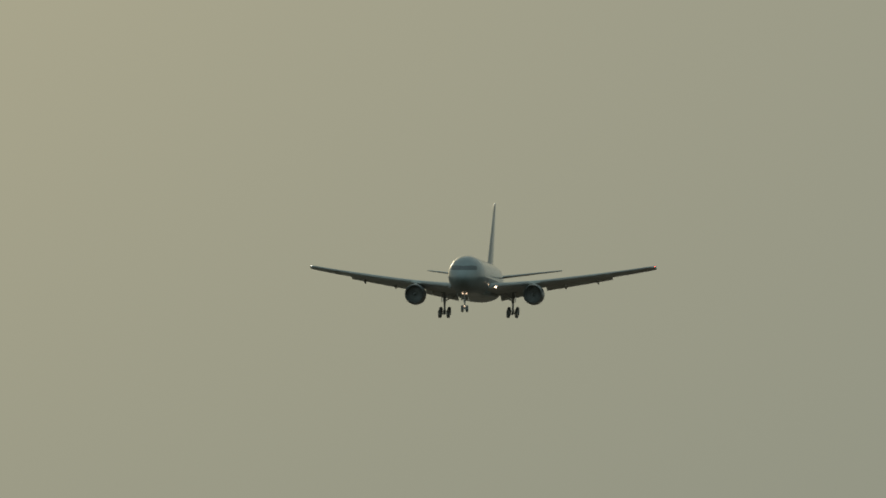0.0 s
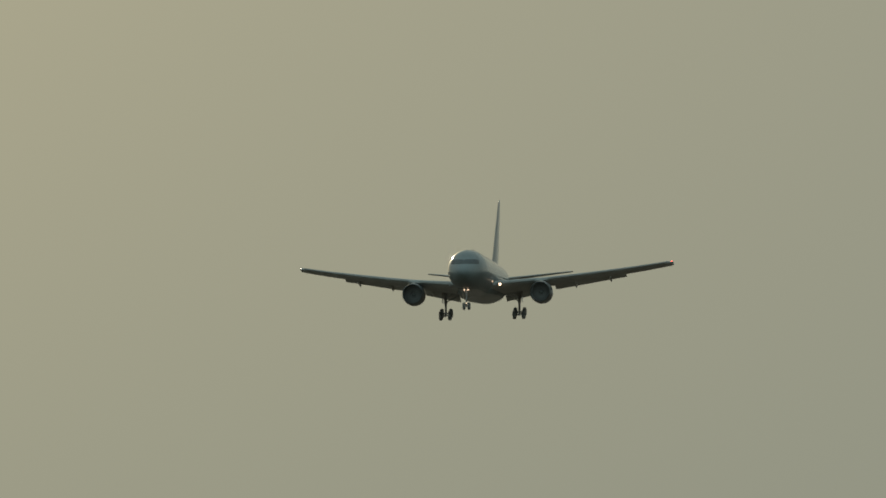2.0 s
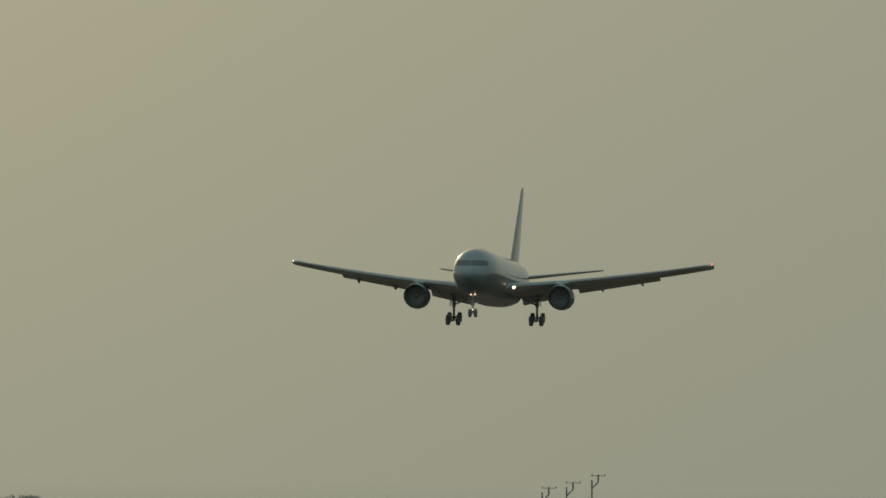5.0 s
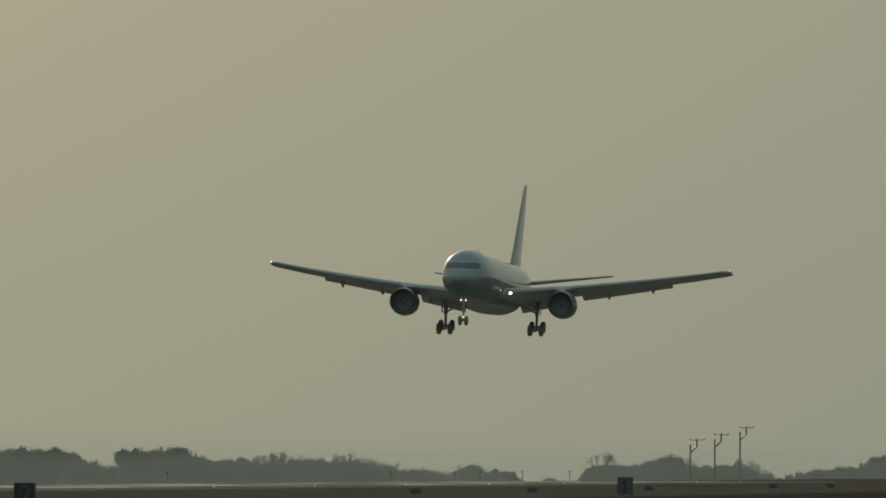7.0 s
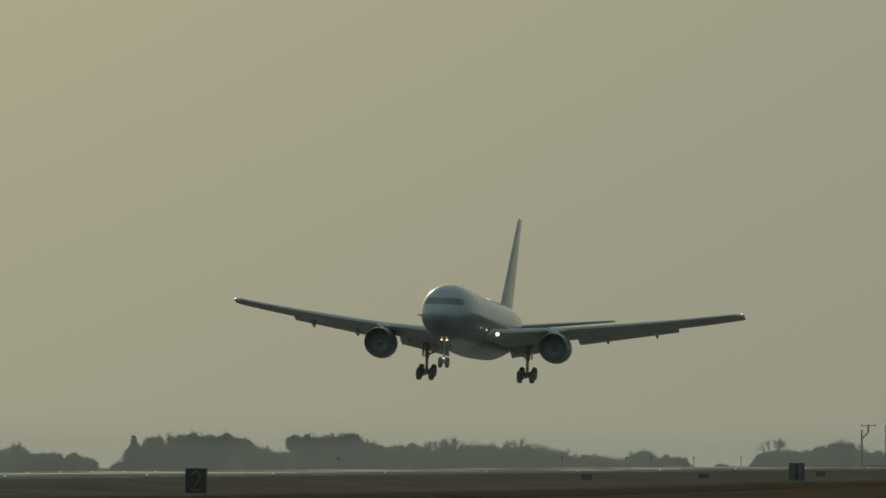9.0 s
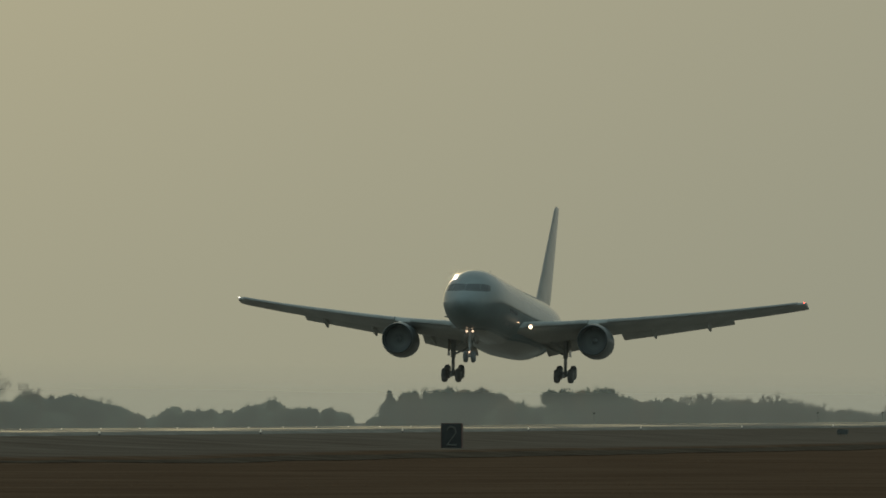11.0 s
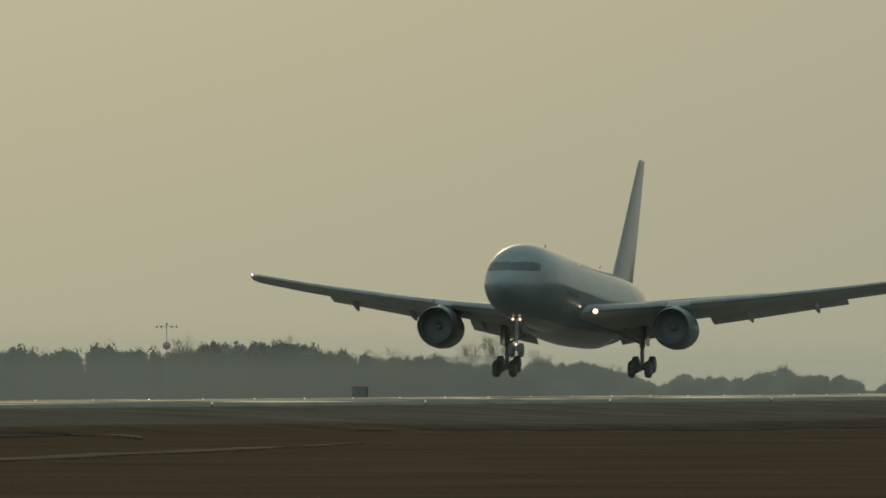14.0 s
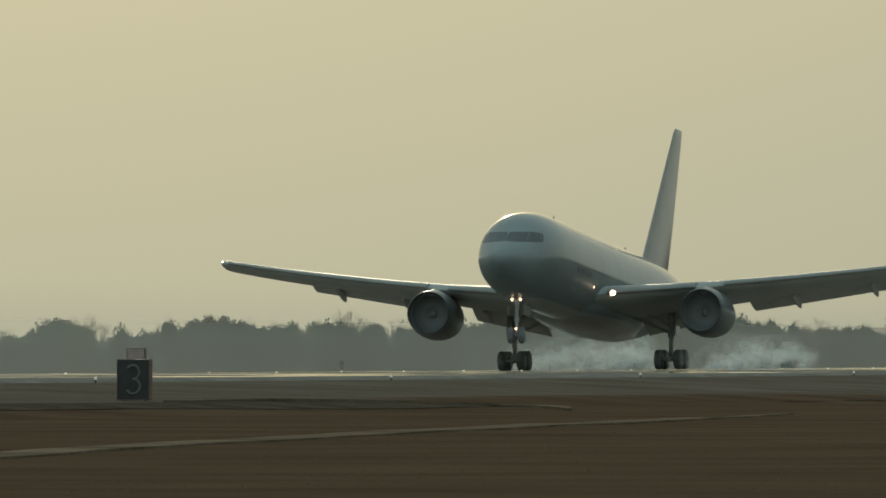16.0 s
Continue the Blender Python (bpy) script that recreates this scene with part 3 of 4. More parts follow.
def build_engine(jet, side):
    at = Vector((side * 8.03, 20.3, -2.42)) - PIVOT
    bm = bmesh.new()
    lathe(bm, ((0.31, 1.265), (0.42, 1.299), (0.6, 1.338), (0.9, 1.378), (1.4, 1.405), (2.4, 1.41), (3.3, 1.34), (4.1, 1.22), (4.35, 1.16), (4.3, 1.10), (3.2, 1.12)), at, n=48)
    nacelle = part("engine_nacelle", bm, NACELLE, jet, "dark grey painted engine nacelle")
    bm = bmesh.new()
    lathe(bm, [(0.33 * (1 - math.sin(math.pi * k / 16)), 1.1975 + 0.0775 * math.cos(math.pi * k / 16)) for k in range(17)], at, n=64)
    part("inlet_lip", bm, LIP, nacelle, "polished metal inlet lip")
    bm = bmesh.new()
    lathe(bm, ((0.34, 1.122), (0.8, 1.13), (1.33, 1.14), (1.38, 0.02)), at, n=40)
    part("inlet_duct", bm, DUCT, nacelle, "dark inlet duct")
    bm = bmesh.new()
    rows = []
    for r, w, tw in ((0.3, 0.05, 60), (0.65, 0.075, 70), (1.12, 0.11, 77)):
        along = Vector((0, math.cos(radians(tw)), math.sin(radians(tw))))
        c = Vector((r, 1.25, 0))
        rows.append([c - along * w * 1.6, c + Vector((0, 0, 0.008)), c + along * w * 1.6, c - Vector((0, 0, 0.008))])
    blade = part("fan_blade", loft(bm, rows), FANMETAL, nacelle)
    for i in range(26):
        ob = blade if i == 0 else new("fan_blade", blade.data)
        ob.parent = nacelle
        ob.matrix_basis = Matrix.Translation(at) @ Matrix.Rotation(2 * math.pi * i / 26, 4, "Y")
    bm = bmesh.new()
    lathe(bm, ((1.0, 0.01), (1.04, 0.08), (1.12, 0.15), (1.24, 0.21), (1.36, 0.24)), at, n=24)
    part("spinner", bm, DUCT, nacelle, "dark pointed spinner")
    bm = bmesh.new()
    lathe(bm, ((3.2, 0.95), (4.4, 0.82), (5.4, 0.62), (5.9, 0.5), (5.85, 0.42), (5.2, 0.30), (6.4, 0.05)), at, n=32)
    part("exhaust_nozzle", bm, FANMETAL, nacelle, "heat-darkened exhaust nozzle")
    bm = bmesh.new()
    rings = []
    for y, top, low, w in ((20.9, -1.12, -1.3, 0.10), (21.8, -0.92, -1.4, 0.22), (23.2, -0.85, -1.6, 0.26), (25.5, -1.0, -2.0, 0.24), (27.2, -1.1, -1.8, 0.1)):
        rings.append([Vector((side * 8.03 + dx, y, z)) - PIVOT for dx, z in ((-w, low), (w, low), (w, (top + low) / 2 + 0.1), (w * 0.4, top), (-w * 0.4, top), (-w, (top + low) / 2 + 0.1))])
    part("pylon", loft(bm, rings), WING, nacelle, "grey engine pylon")


def build_tail(jet):
    heights = ((1.2, 40.7, 48.5), (2.3, 41.8, 49.1), (5, 44.6, 50.4), (8, 47.6, 51.7), (10.7, 50.35, 52.8), (11.1, 50.85, 52.9), (11.2, 51.2, 52.85))
    for name, a, b, low, label in (("fin", 0.0, 0.70, 0, "tall pale grey tail fin"), ("rudder", 0.705, 1.0, 1, "pale grey rudder")):
        rings = []
        for z, le, te in heights[low:]:
            ring = []
            for i in range(2 * 10):
                k = i if i <= 10 else 20 - i
                u = a + (b - a) * (0.5 * (1 - math.cos(math.pi * k / 10)) if a == 0 else k / 10)
                h = (te - le) * (0.085 if z < 11.15 else 0.03) * 5 * (0.2969 * math.sqrt(u) - 0.126 * u - 0.3516 * u * u + 0.2843 * u ** 3 - 0.1036 * u ** 4)
                ring.append(Vector((h if i <= 10 else -h, le + u * (te - le), z)) - PIVOT)
            if a:
                ring.insert(0, Vector((-ring[0].x, ring[0].y, ring[0].z)))
            else:
                ring.insert(10, Vector((ring[10].x, ring[10].y, ring[10].z)))
                ring[11].x *= -1
            rings.append(ring)
        part(name, loft(bmesh.new(), rings), FINPAINT, jet, label)
    for side in (-1, 1):
        bm = bmesh.new()
        rings = []
        for x, le, te, z in ((0.5, 44.6, 49.6, 0.75), (1.6, 45.4, 50.0, 0.85), (5, 48.0, 51.3, 1.35), (8.8, 50.9, 53.0, 1.9), (9.25, 51.5, 52.9, 1.97)):
            rings.append(foil(le, te - le, z, 0.09, side * x))
        part("tailplane", loft(bm, rings), WING, jet, "grey horizontal tailplane")


def wheel_mesh(bm, c, r, w):
    lathe(bm, ((-w / 2, r * 0.5), (-w / 2, r * 0.8), (-w * 0.38, r * 0.95), (-w * 0.18, r), (w * 0.18, r), (w * 0.38, r * 0.95), (w / 2, r * 0.8), (w / 2, r * 0.5)),
          c, n=28, axis="x", closed=True)
    return bm


def hub_mesh(bm, c, r, w):
    for s in (-1, 1):
        lathe(bm, ((s * (w / 2 + 0.004), r * 0.5), (s * (w / 2 + 0.004), r * 0.36), (s * w * 0.3, r * 0.3), (s * w * 0.32, r * 0.1), (s * (w / 2 + 0.03), r * 0.08), (s * (w / 2 + 0.03), 0.005)), c, n=20, axis="x")
    return bm


BOGIES = []


def build_main_gear(jet, side):
    x = side * 4.65
    bm = bmesh.new()
    tube(bm, Vector((x, 28.3, -1.3)) - PIVOT, Vector((x, 28.3, -3.3)) - PIVOT, 0.20)
    tube(bm, Vector((x, 28.3, -3.2)) - PIVOT, Vector((x, 28.3, -4.68)) - PIVOT, 0.135)
    strut = part("main_gear_strut", bm, STEEL, jet, "grey main gear leg")
    bm = bmesh.new()
    tube(bm, Vector((x, 28.2, -3.1)) - PIVOT, Vector((x - side * 1.9, 28.3, -2.2)) - PIVOT, 0.085)
    tube(bm, Vector((x, 28.35, -2.7)) - PIVOT, Vector((x - side * 1.2, 26.6, -2.0)) - PIVOT, 0.075)
    part("side_brace", bm, STEEL, strut, "diagonal side brace")
    bm = bmesh.new()
    tube(bm, Vector((x, 28.05, -3.2)) - PIVOT, Vector((x, 27.75, -3.75)) - PIVOT, 0.05)
    tube(bm, Vector((x, 27.75, -3.75)) - PIVOT, Vector((x, 28.1, -4.3)) - PIVOT, 0.05)
    part("torque_link", bm, STEEL, strut)
    bm = bmesh.new()
    box(bm, Vector((x + side * 0.36, 28.3, -2.35)) - PIVOT, (0.05, 1.15, 1.7), 0.02)
    part("gear_door", bm, FINPAINT, strut, "small leg door")
    bogie = part("bogie", box(tube(bmesh.new(), (0, -0.85, 0), (0, 0.85, 0), 0.14), (0, 0, 0.02), (0.3, 0.5, 0.32), 0.05), STEEL, jet, "tilting four-wheel bogie beam")
    for y in (-0.71, 0.71):
        part("axle", tube(bmesh.new(), (-0.62, y, 0), (0.62, y, 0), 0.075), STEEL, bogie)
        for dx in (-0.57, 0.57):
            part("tyre", wheel_mesh(bmesh.new(), Vector((dx, y, 0)), 0.58, 0.44), TYRE, bogie, "black rubber tyre")
            part("wheel_hub", hub_mesh(bmesh.new(), Vector((dx, y, 0)), 0.58, 0.44), STEEL, bogie, "grey wheel hub")
    BOGIES.append((bogie, Vector((x, 28.3, -4.58)) - PIVOT, Vector((x, 28.3, -4.63)) - PIVOT))


def build_nose_gear(jet):
    y = 7.9
    bm = bmesh.new()
    tube(bm, Vector((0, y, -2.8)) - PIVOT, Vector((0, y - 0.05, -4.1)) - PIVOT, 0.13)
    tube(bm, Vector((0, y - 0.05, -4.0)) - PIVOT, Vector((0, y - 0.1, -4.85)) - PIVOT, 0.085)
    strut = part("nose_gear_strut", bm, STEEL, jet, "grey nose gear leg")
    bm = bmesh.new()
    tube(bm, Vector((0.12, y, -3.9)) - PIVOT, Vector((0.2, y + 1.4, -2.9)) - PIVOT, 0.05)
    tube(bm, Vector((-0.12, y, -3.9)) - PIVOT, Vector((-0.2, y + 1.4, -2.9)) - PIVOT, 0.05)
    part("drag_brace", bm, STEEL, strut)
    part("axle", tube(bmesh.new(), Vector((-0.36, y - 0.1, -4.86)) - PIVOT, Vector((0.36, y - 0.1, -4.86)) - PIVOT, 0.06), STEEL, strut)
    for dx in (-0.31, 0.31):
        c = Vector((dx, y - 0.1, -4.86)) - PIVOT
        part("tyre", wheel_mesh(bmesh.new(), c, 0.47, 0.33), TYRE, strut, "black nose wheel tyre")
        part("wheel_hub", hub_mesh(bmesh.new(), c, 0.47, 0.33), STEEL, strut)
    for dx in (-0.45, 0.45):
        bm = bmesh.new()
        box(bm, Vector((dx, y + 0.5, -3.42)) - PIVOT, (0.04, 1.7, 0.62), 0.015)
        part("nose_gear_door", bm, FINPAINT, strut, "open nose gear door")
    for dx, z in ((-0.24, -2.83), (0.24, -2.83), (0.0, -4.5)):
        bm = bmesh.new()
        lathe(bm, ((0.0, 0.05), (-0.03, 0.095 if z > -4 else 0.08), (-0.07, 0.08 if z > -4 else 0.065), (-0.09, 0.02)), Vector((dx, y - 0.25, z)) - PIVOT, n=14, closed=True)
        part("taxi_light", bm, LAMP_TAXI, strut, "bright round lamp on the nose gear")


def build_airliner():
    jet = thing("airliner", "white and dark grey twin-engine widebody jet, gear and flaps down", "airplane")
    bm = bmesh.new()
    ys = [NOSE + d for d in (0.0, 0.05, 0.12, 0.22, 0.35, 0.55, 0.8, 1.1, 1.5, 1.9, 2.3, 2.7, 3.1, 3.5, 4, 4.6, 5.3, 6, 7, 8.2, 9.5)]
    ys += [16, 20, 25, 30, 33, 34.4, 35.7, 37, 38.4, 39.8, 41.1, 42.5, 43.8, 45.2, 46.6, 47.7, 48.8, 49.8, 50.7, 51.3, 51.7]
    loft(bm, [[skin(y, k * 360 / 56) for k in range(56)] for y in ys])
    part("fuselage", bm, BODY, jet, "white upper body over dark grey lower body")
    # wing-to-body fairing under the belly
    bm = bmesh.new()
    rings = []
    for y, half, low in ((16.5, 0.6, -2.72), (18.5, 1.5, -2.82), (20.5, 2.3, -3.0), (23, 2.75, -3.12), (26, 2.9, -3.2), (29, 2.85, -3.2), (31, 2.55, -3.14), (33.5, 1.8, -3.05), (36, 0.7, -2.7)):
        rings.append([Vector((half * math.sin(a), y, -1.7 + (low + DROP * 0.2 + 1.7) * abs(math.cos(a)) ** 0.7 if abs(a) < 1.57 else -1.7)) - PIVOT for a in [math.pi * (k / 16 - 0.5) for k in range(17)]])
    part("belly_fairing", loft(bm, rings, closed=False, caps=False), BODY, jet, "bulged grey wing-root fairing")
    for s in (1, -1):
        panes = (((1.16, 9.0), (2.12, 9.0), (2.67, 1.12), (1.87, 0.48)),
                 ((1.895, 0.48), (2.695, 1.12), (3.255, 1.09), (2.545, 0.50)),
                 ((2.565, 0.50), (3.27, 1.09), (3.52, 1.02), (3.12, 0.58)))
        for c in panes:
            part("cockpit_window", pane([(NOSE + y, z) for y, z in c], s), GLASS_DARK, jet, "dark cockpit window pane")
        # illegible dark lettering and a pale mark, as bars
        for y0 in (12.6, 13.6, 14.6, 15.6):
            part("title_bar", patch([(y0, 96 * s), (y0 + 0.75, 96 * s), (y0 + 0.75, 103 * s), (y0, 103 * s)], 0.007, 2), INK, jet, "dark bar of unreadable lettering")
        for y0, y1 in ((12.4, 14.2), (14.8, 16.4)):
            part("pale_bar", patch([(y0, 121 * s), (y1, 121 * s), (y1, 127 * s), (y0, 127 * s)], 0.007, 2), PALE, jet, "pale bar of an emblem")
        bm = bmesh.new()
        lathe(bm, ((0, 0.02), (-0.02, 0.045), (-0.045, 0.03), (-0.05, 0.005)), skin(17.6, 112 * s, 0.03), n=10, closed=True)
        part("wing_inspection_light", bm, LAMP_SMALL, jet, "small round lamp on the body side")
    for y, h in ((17.2, 0.42), (36.8, 0.38)):
        bm = bmesh.new()
        base = skin(y, 0, -0.03)
        loft(bm, [[base + Vector((w * dx, d * (1 - 0.5 * u) + 0.2 * u, h * u)) for dx, d in ((-0.03, 0.1), (0, -0.2), (0.03, 0.1), (0, 0.25))] for u, w in ((0, 1), (1, 0.5))])
        part("blade_antenna", bm, INK, jet, "small dark blade antenna")
    for s in (-1, 1):
        build_wing(jet, s)
        build_engine(jet, s)
        build_main_gear(jet, s)
    build_tail(jet)
    build_nose_gear(jet)
    return jet


# ---- airfield furniture ----
def digit_points(d):
    """Centres of the bulbs that draw a numeral, in a unit cell."""
    pts = []
    arc = lambda cx, cz, rx, rz, a, b, n: [(cx + rx * math.cos(radians(a + (b - a) * i / n)), cz + rz * math.sin(radians(a + (b - a) * i / n))) for i in range(n + 1)]
    if d == "3":
        pts += arc(0, 0.24, 0.26, 0.24, 140, -80, 14) + arc(0, -0.24, 0.28, 0.25, 85, -145, 15)
    elif d == "2":
        pts += arc(0, 0.22, 0.27, 0.26, 160, -30, 12) + [(0.23 - 0.5 * i / 8, 0.09 - 0.58 * i / 8) for i in range(1, 9)] + [(-0.27 + 0.56 * i / 8, -0.49) for i in range(1, 9)]
    else:
        pts += [(0, 0.48 - 0.96 * i / 14) for i in range(15)] + [(-0.14, 0.36), (-0.07, 0.42)]
    return pts


def build_sign(digit, x, y, label, paint=None, sunk=0.0, bulbs=None):
    s = thing("distance_sign", label, "runway sign", group="runway distance signs")
    bm = bmesh.new()
    box(bm, (0, 0, 0.75), (1.14, 0.46, 1.40), 0.02)
    cab = part("cabinet", bm, paint or SIGN_BLACK, s, "black sheet-metal cabinet", smooth=False)
    bm = bmesh.new()
    for a in (-1, 1):
        box(bm, (a * 0.58, 0, 0.75), (0.03, 0.50, 1.44), 0.008)
        box(bm, (0, 0, 0.75 + a * 0.71), (1.19, 0.50, 0.03), 0.008)
    part("edge_trim", bm, SIGN_RED, cab, "dull reddish edge trim", smooth=False)
    for a in (-0.4, 0.4):
        part("leg", tube(bmesh.new(), (a, 0, -0.1), (a, 0, 0.17), 0.035), POLE, s)
    if digit:
        bm = bmesh.new()
        for px, pz in digit_points(digit):
            got = bmesh.ops.create_icosphere(bm, subdivisions=1, radius=0.055)["verts"]
            bmesh.ops.translate(bm, vec=(px * 0.9, -0.235, 0.76 + pz * 1.05), verts=got)
        part("numeral_" + {"1": "one", "2": "two", "3": "three"}[digit], bm, bulbs or BULB, s, "numeral " + digit + " drawn in pale bulbs")
    s.location = (x, y, land(x, y) - sunk)
    return s


def build_edge_light():
    e = thing("edge_light", "small elevated runway edge light with white cap", "runway light", group="runway edge lights")
    part("stem", tube(bmesh.new(), (0, 0, -0.1), (0, 0, 0.25), 0.04, 0.03, 8), SIGN_BLACK, e)
    bm = bmesh.new()
    lathe2 = ((0.24, 0.05), (0.27, 0.06), (0.34, 0.05), (0.38, 0.02))
    loft(bm, [[Vector((r * math.cos(k * math.pi / 5), r * math.sin(k * math.pi / 5), z)) for k in range(10)] for z, r in lathe2])
    part("lens", bm, LAMP_EDGE, e, "white glass cap")
    return e


LAMP_FLUSH = glowing("flush_lamp_glow", (1.0, 0.88, 0.66), 0.3)
LAMP_EDGE = glowing("edge_lamp_glow", (1.0, 0.9, 0.72), 0.12)


def build_lights():
    first = build_edge_light()
    spots = [(CENTRE_X + a * (HALF_RUNWAY + 1.2), 455.4 + 54.8 * i) for a in (1,) for i in range(17)]
    for k, (x, y) in enumerate(spots):
        m = Matrix.Translation((x, y, slope(y) - 0.40))
        if k == 0:
            first.matrix_basis = m
        else:
            copy_thing(first, m)
    f = thing("centreline_light", "small flush runway centreline light", "runway light", group="runway centreline lights")
    bm = bmesh.new()
    loft(bm, [[Vector((r * math.cos(k * math.pi / 4), r * math.sin(k * math.pi / 4), z)) for k in range(8)] for z, r in ((0, 0.075), (0.04, 0.06), (0.055, 0.02))])
    part("dome", bm, LAMP_FLUSH, f)
    for i in range(36):
        y = 560 + 15.2 * i
        m = Matrix.Translation((CENTRE_X + 0.8, y, slope(y) + crown(0.8) - 0.005))
        if i == 0:
            f.matrix_basis = m
        else:
            copy_thing(f, m)


def build_approach_mast(y, top):
    a = thing("approach_light_mast", "slim grey approach light mast with a T-shaped lamp bar", "light mast", group="approach light masts")
    g = land(CENTRE_X, y) - 0.3
    h = top - g
    part("pole", tube(bmesh.new(), (0, 0, 0), (0, 0, h - 0.5), 0.12, 0.10, 10), POLE, a)
    part("side_arm", tube(tube(bmesh.new(), (0, 0, h - 1.5), (0.75, 0, h - 0.75), 0.08), (0.75, 0, h - 0.78), (0.75, 0, h - 0.05), 0.10), POLE, a)
    bar = part("crossbar", box(bmesh.new(), (0.8, 0, h), (1.7, 0.10, 0.08), 0.02), POLE, a)
    for x in (0.0, 0.8, 1.6):
        part("lamp_head", tube(bmesh.new(), (x, -0.12, h + 0.1), (x, 0.12, h + 0.1), 0.08, 0.06, 10), POLE, bar)
    a.location = (CENTRE_X, y, g)


def build_lamp_mast():
    az, dist = radians(11.905), 1420.0
    x, y = -dist * math.sin(az), dist * math.cos(az)
    g = land(x, y)
    top = EYE[2] + dist * math.tan(radians(0.083))
    m = thing("floodlight_mast", "tall thin mast with five lamps and a reddish ball", "light mast")
    h = top - g
    part("pole", tube(bmesh.new(), (0, 0, 0), (0, 0, h), 0.06, 0.035, 8), POLE, m)
    bar = part("crossbar", box(bmesh.new(), (0, 0, h), (2.2, 0.05, 0.04), 0.01), POLE, m)
    for d in (-1.0, -0.55, 0.5, 1.0):
        part("lamp_head", tube(bmesh.new(), (d, 0, h), (d, 0, h - 0.2), 0.07, 0.12, 8), POLE, bar)
    part("lamp_head", tube(bmesh.new(), (0, 0, h), (0, 0, h + 0.3), 0.06, 0.1, 8), POLE, bar)
    bm = bmesh.new()
    got = bmesh.ops.create_icosphere(bm, subdivisions=2, radius=0.42)["verts"]
    bmesh.ops.translate(bm, vec=(0, 0, h - 1.95), verts=got)
    part("marker_ball", bm, BALL, m, "faded red marker ball")
    m.location = (x, y, g)


def build_clutter():
    """Low boxes and posts on the grass near the threshold."""
    first = thing("equipment_box", "low dark equipment box in the grass", "equipment box", group="low equipment boxes")
    part("casing", box(bmesh.new(), (0, 0, 0.28), (0.75, 0.6, 0.36), 0.04), SIGN_GREY, first, smooth=False)
    for d in (-0.25, 0.25):
        part("leg", tube(bmesh.new(), (d, 0, -0.1), (d, 0, 0.12), 0.03, n=6), POLE, first)
    for i, az in enumerate((7.13, 6.66, 6.19, 5.69, 5.46)):
        y = 128 / math.tan(radians(az))
        m = Matrix.Translation((-128, y, land(-128, y)))
        if i == 0:
            first.matrix_basis = m
        else:
            copy_thing(first, m)
    p = thing("marker_post", "thin dark marker post beside the runway", "post", group="marker posts")
    part("pole", tube(bmesh.new(), (0, 0, -0.2), (0, 0, 1.1), 0.05, n=8), POLE, p)
    part("cap", box(bmesh.new(), (0, 0, 1.12), (0.2, 0.12, 0.14), 0.02), SIGN_BLACK, p)
    for i, (az, x) in enumerate(((8.13, -206), (7.23, -206), (6.97, -206), (6.87, -206), (6.70, -204), (6.51, -204))):
        y = -x / math.tan(radians(az))
        m = Matrix.Translation((x, y, slope(y) - 0.4))
        if i == 0:
            p.matrix_basis = m
        else:
            copy_thing(p, m)
    r = thing("marker_board", "narrow dull red marker board behind the runway", "marker board")
    part("board", box(bmesh.new(), (0, 0, 0.55), (0.3, 0.08, 0.8), 0.01), BOARD_RED, r, smooth=False)
    part("leg", tube(bmesh.new(), (0, 0, -0.4), (0, 0, 0.2), 0.04, n=6), POLE, r)
    y = 206 / math.tan(radians(12.924))
    r.location = (-206, y, slope(y) - 0.62)


# ---- woods ----
def quads_mesh(name, verts, faces, material):
    me = bpy.data.meshes.new(name)
    me.from_pydata(verts, [], faces)
    me.materials.append(material)
    return me


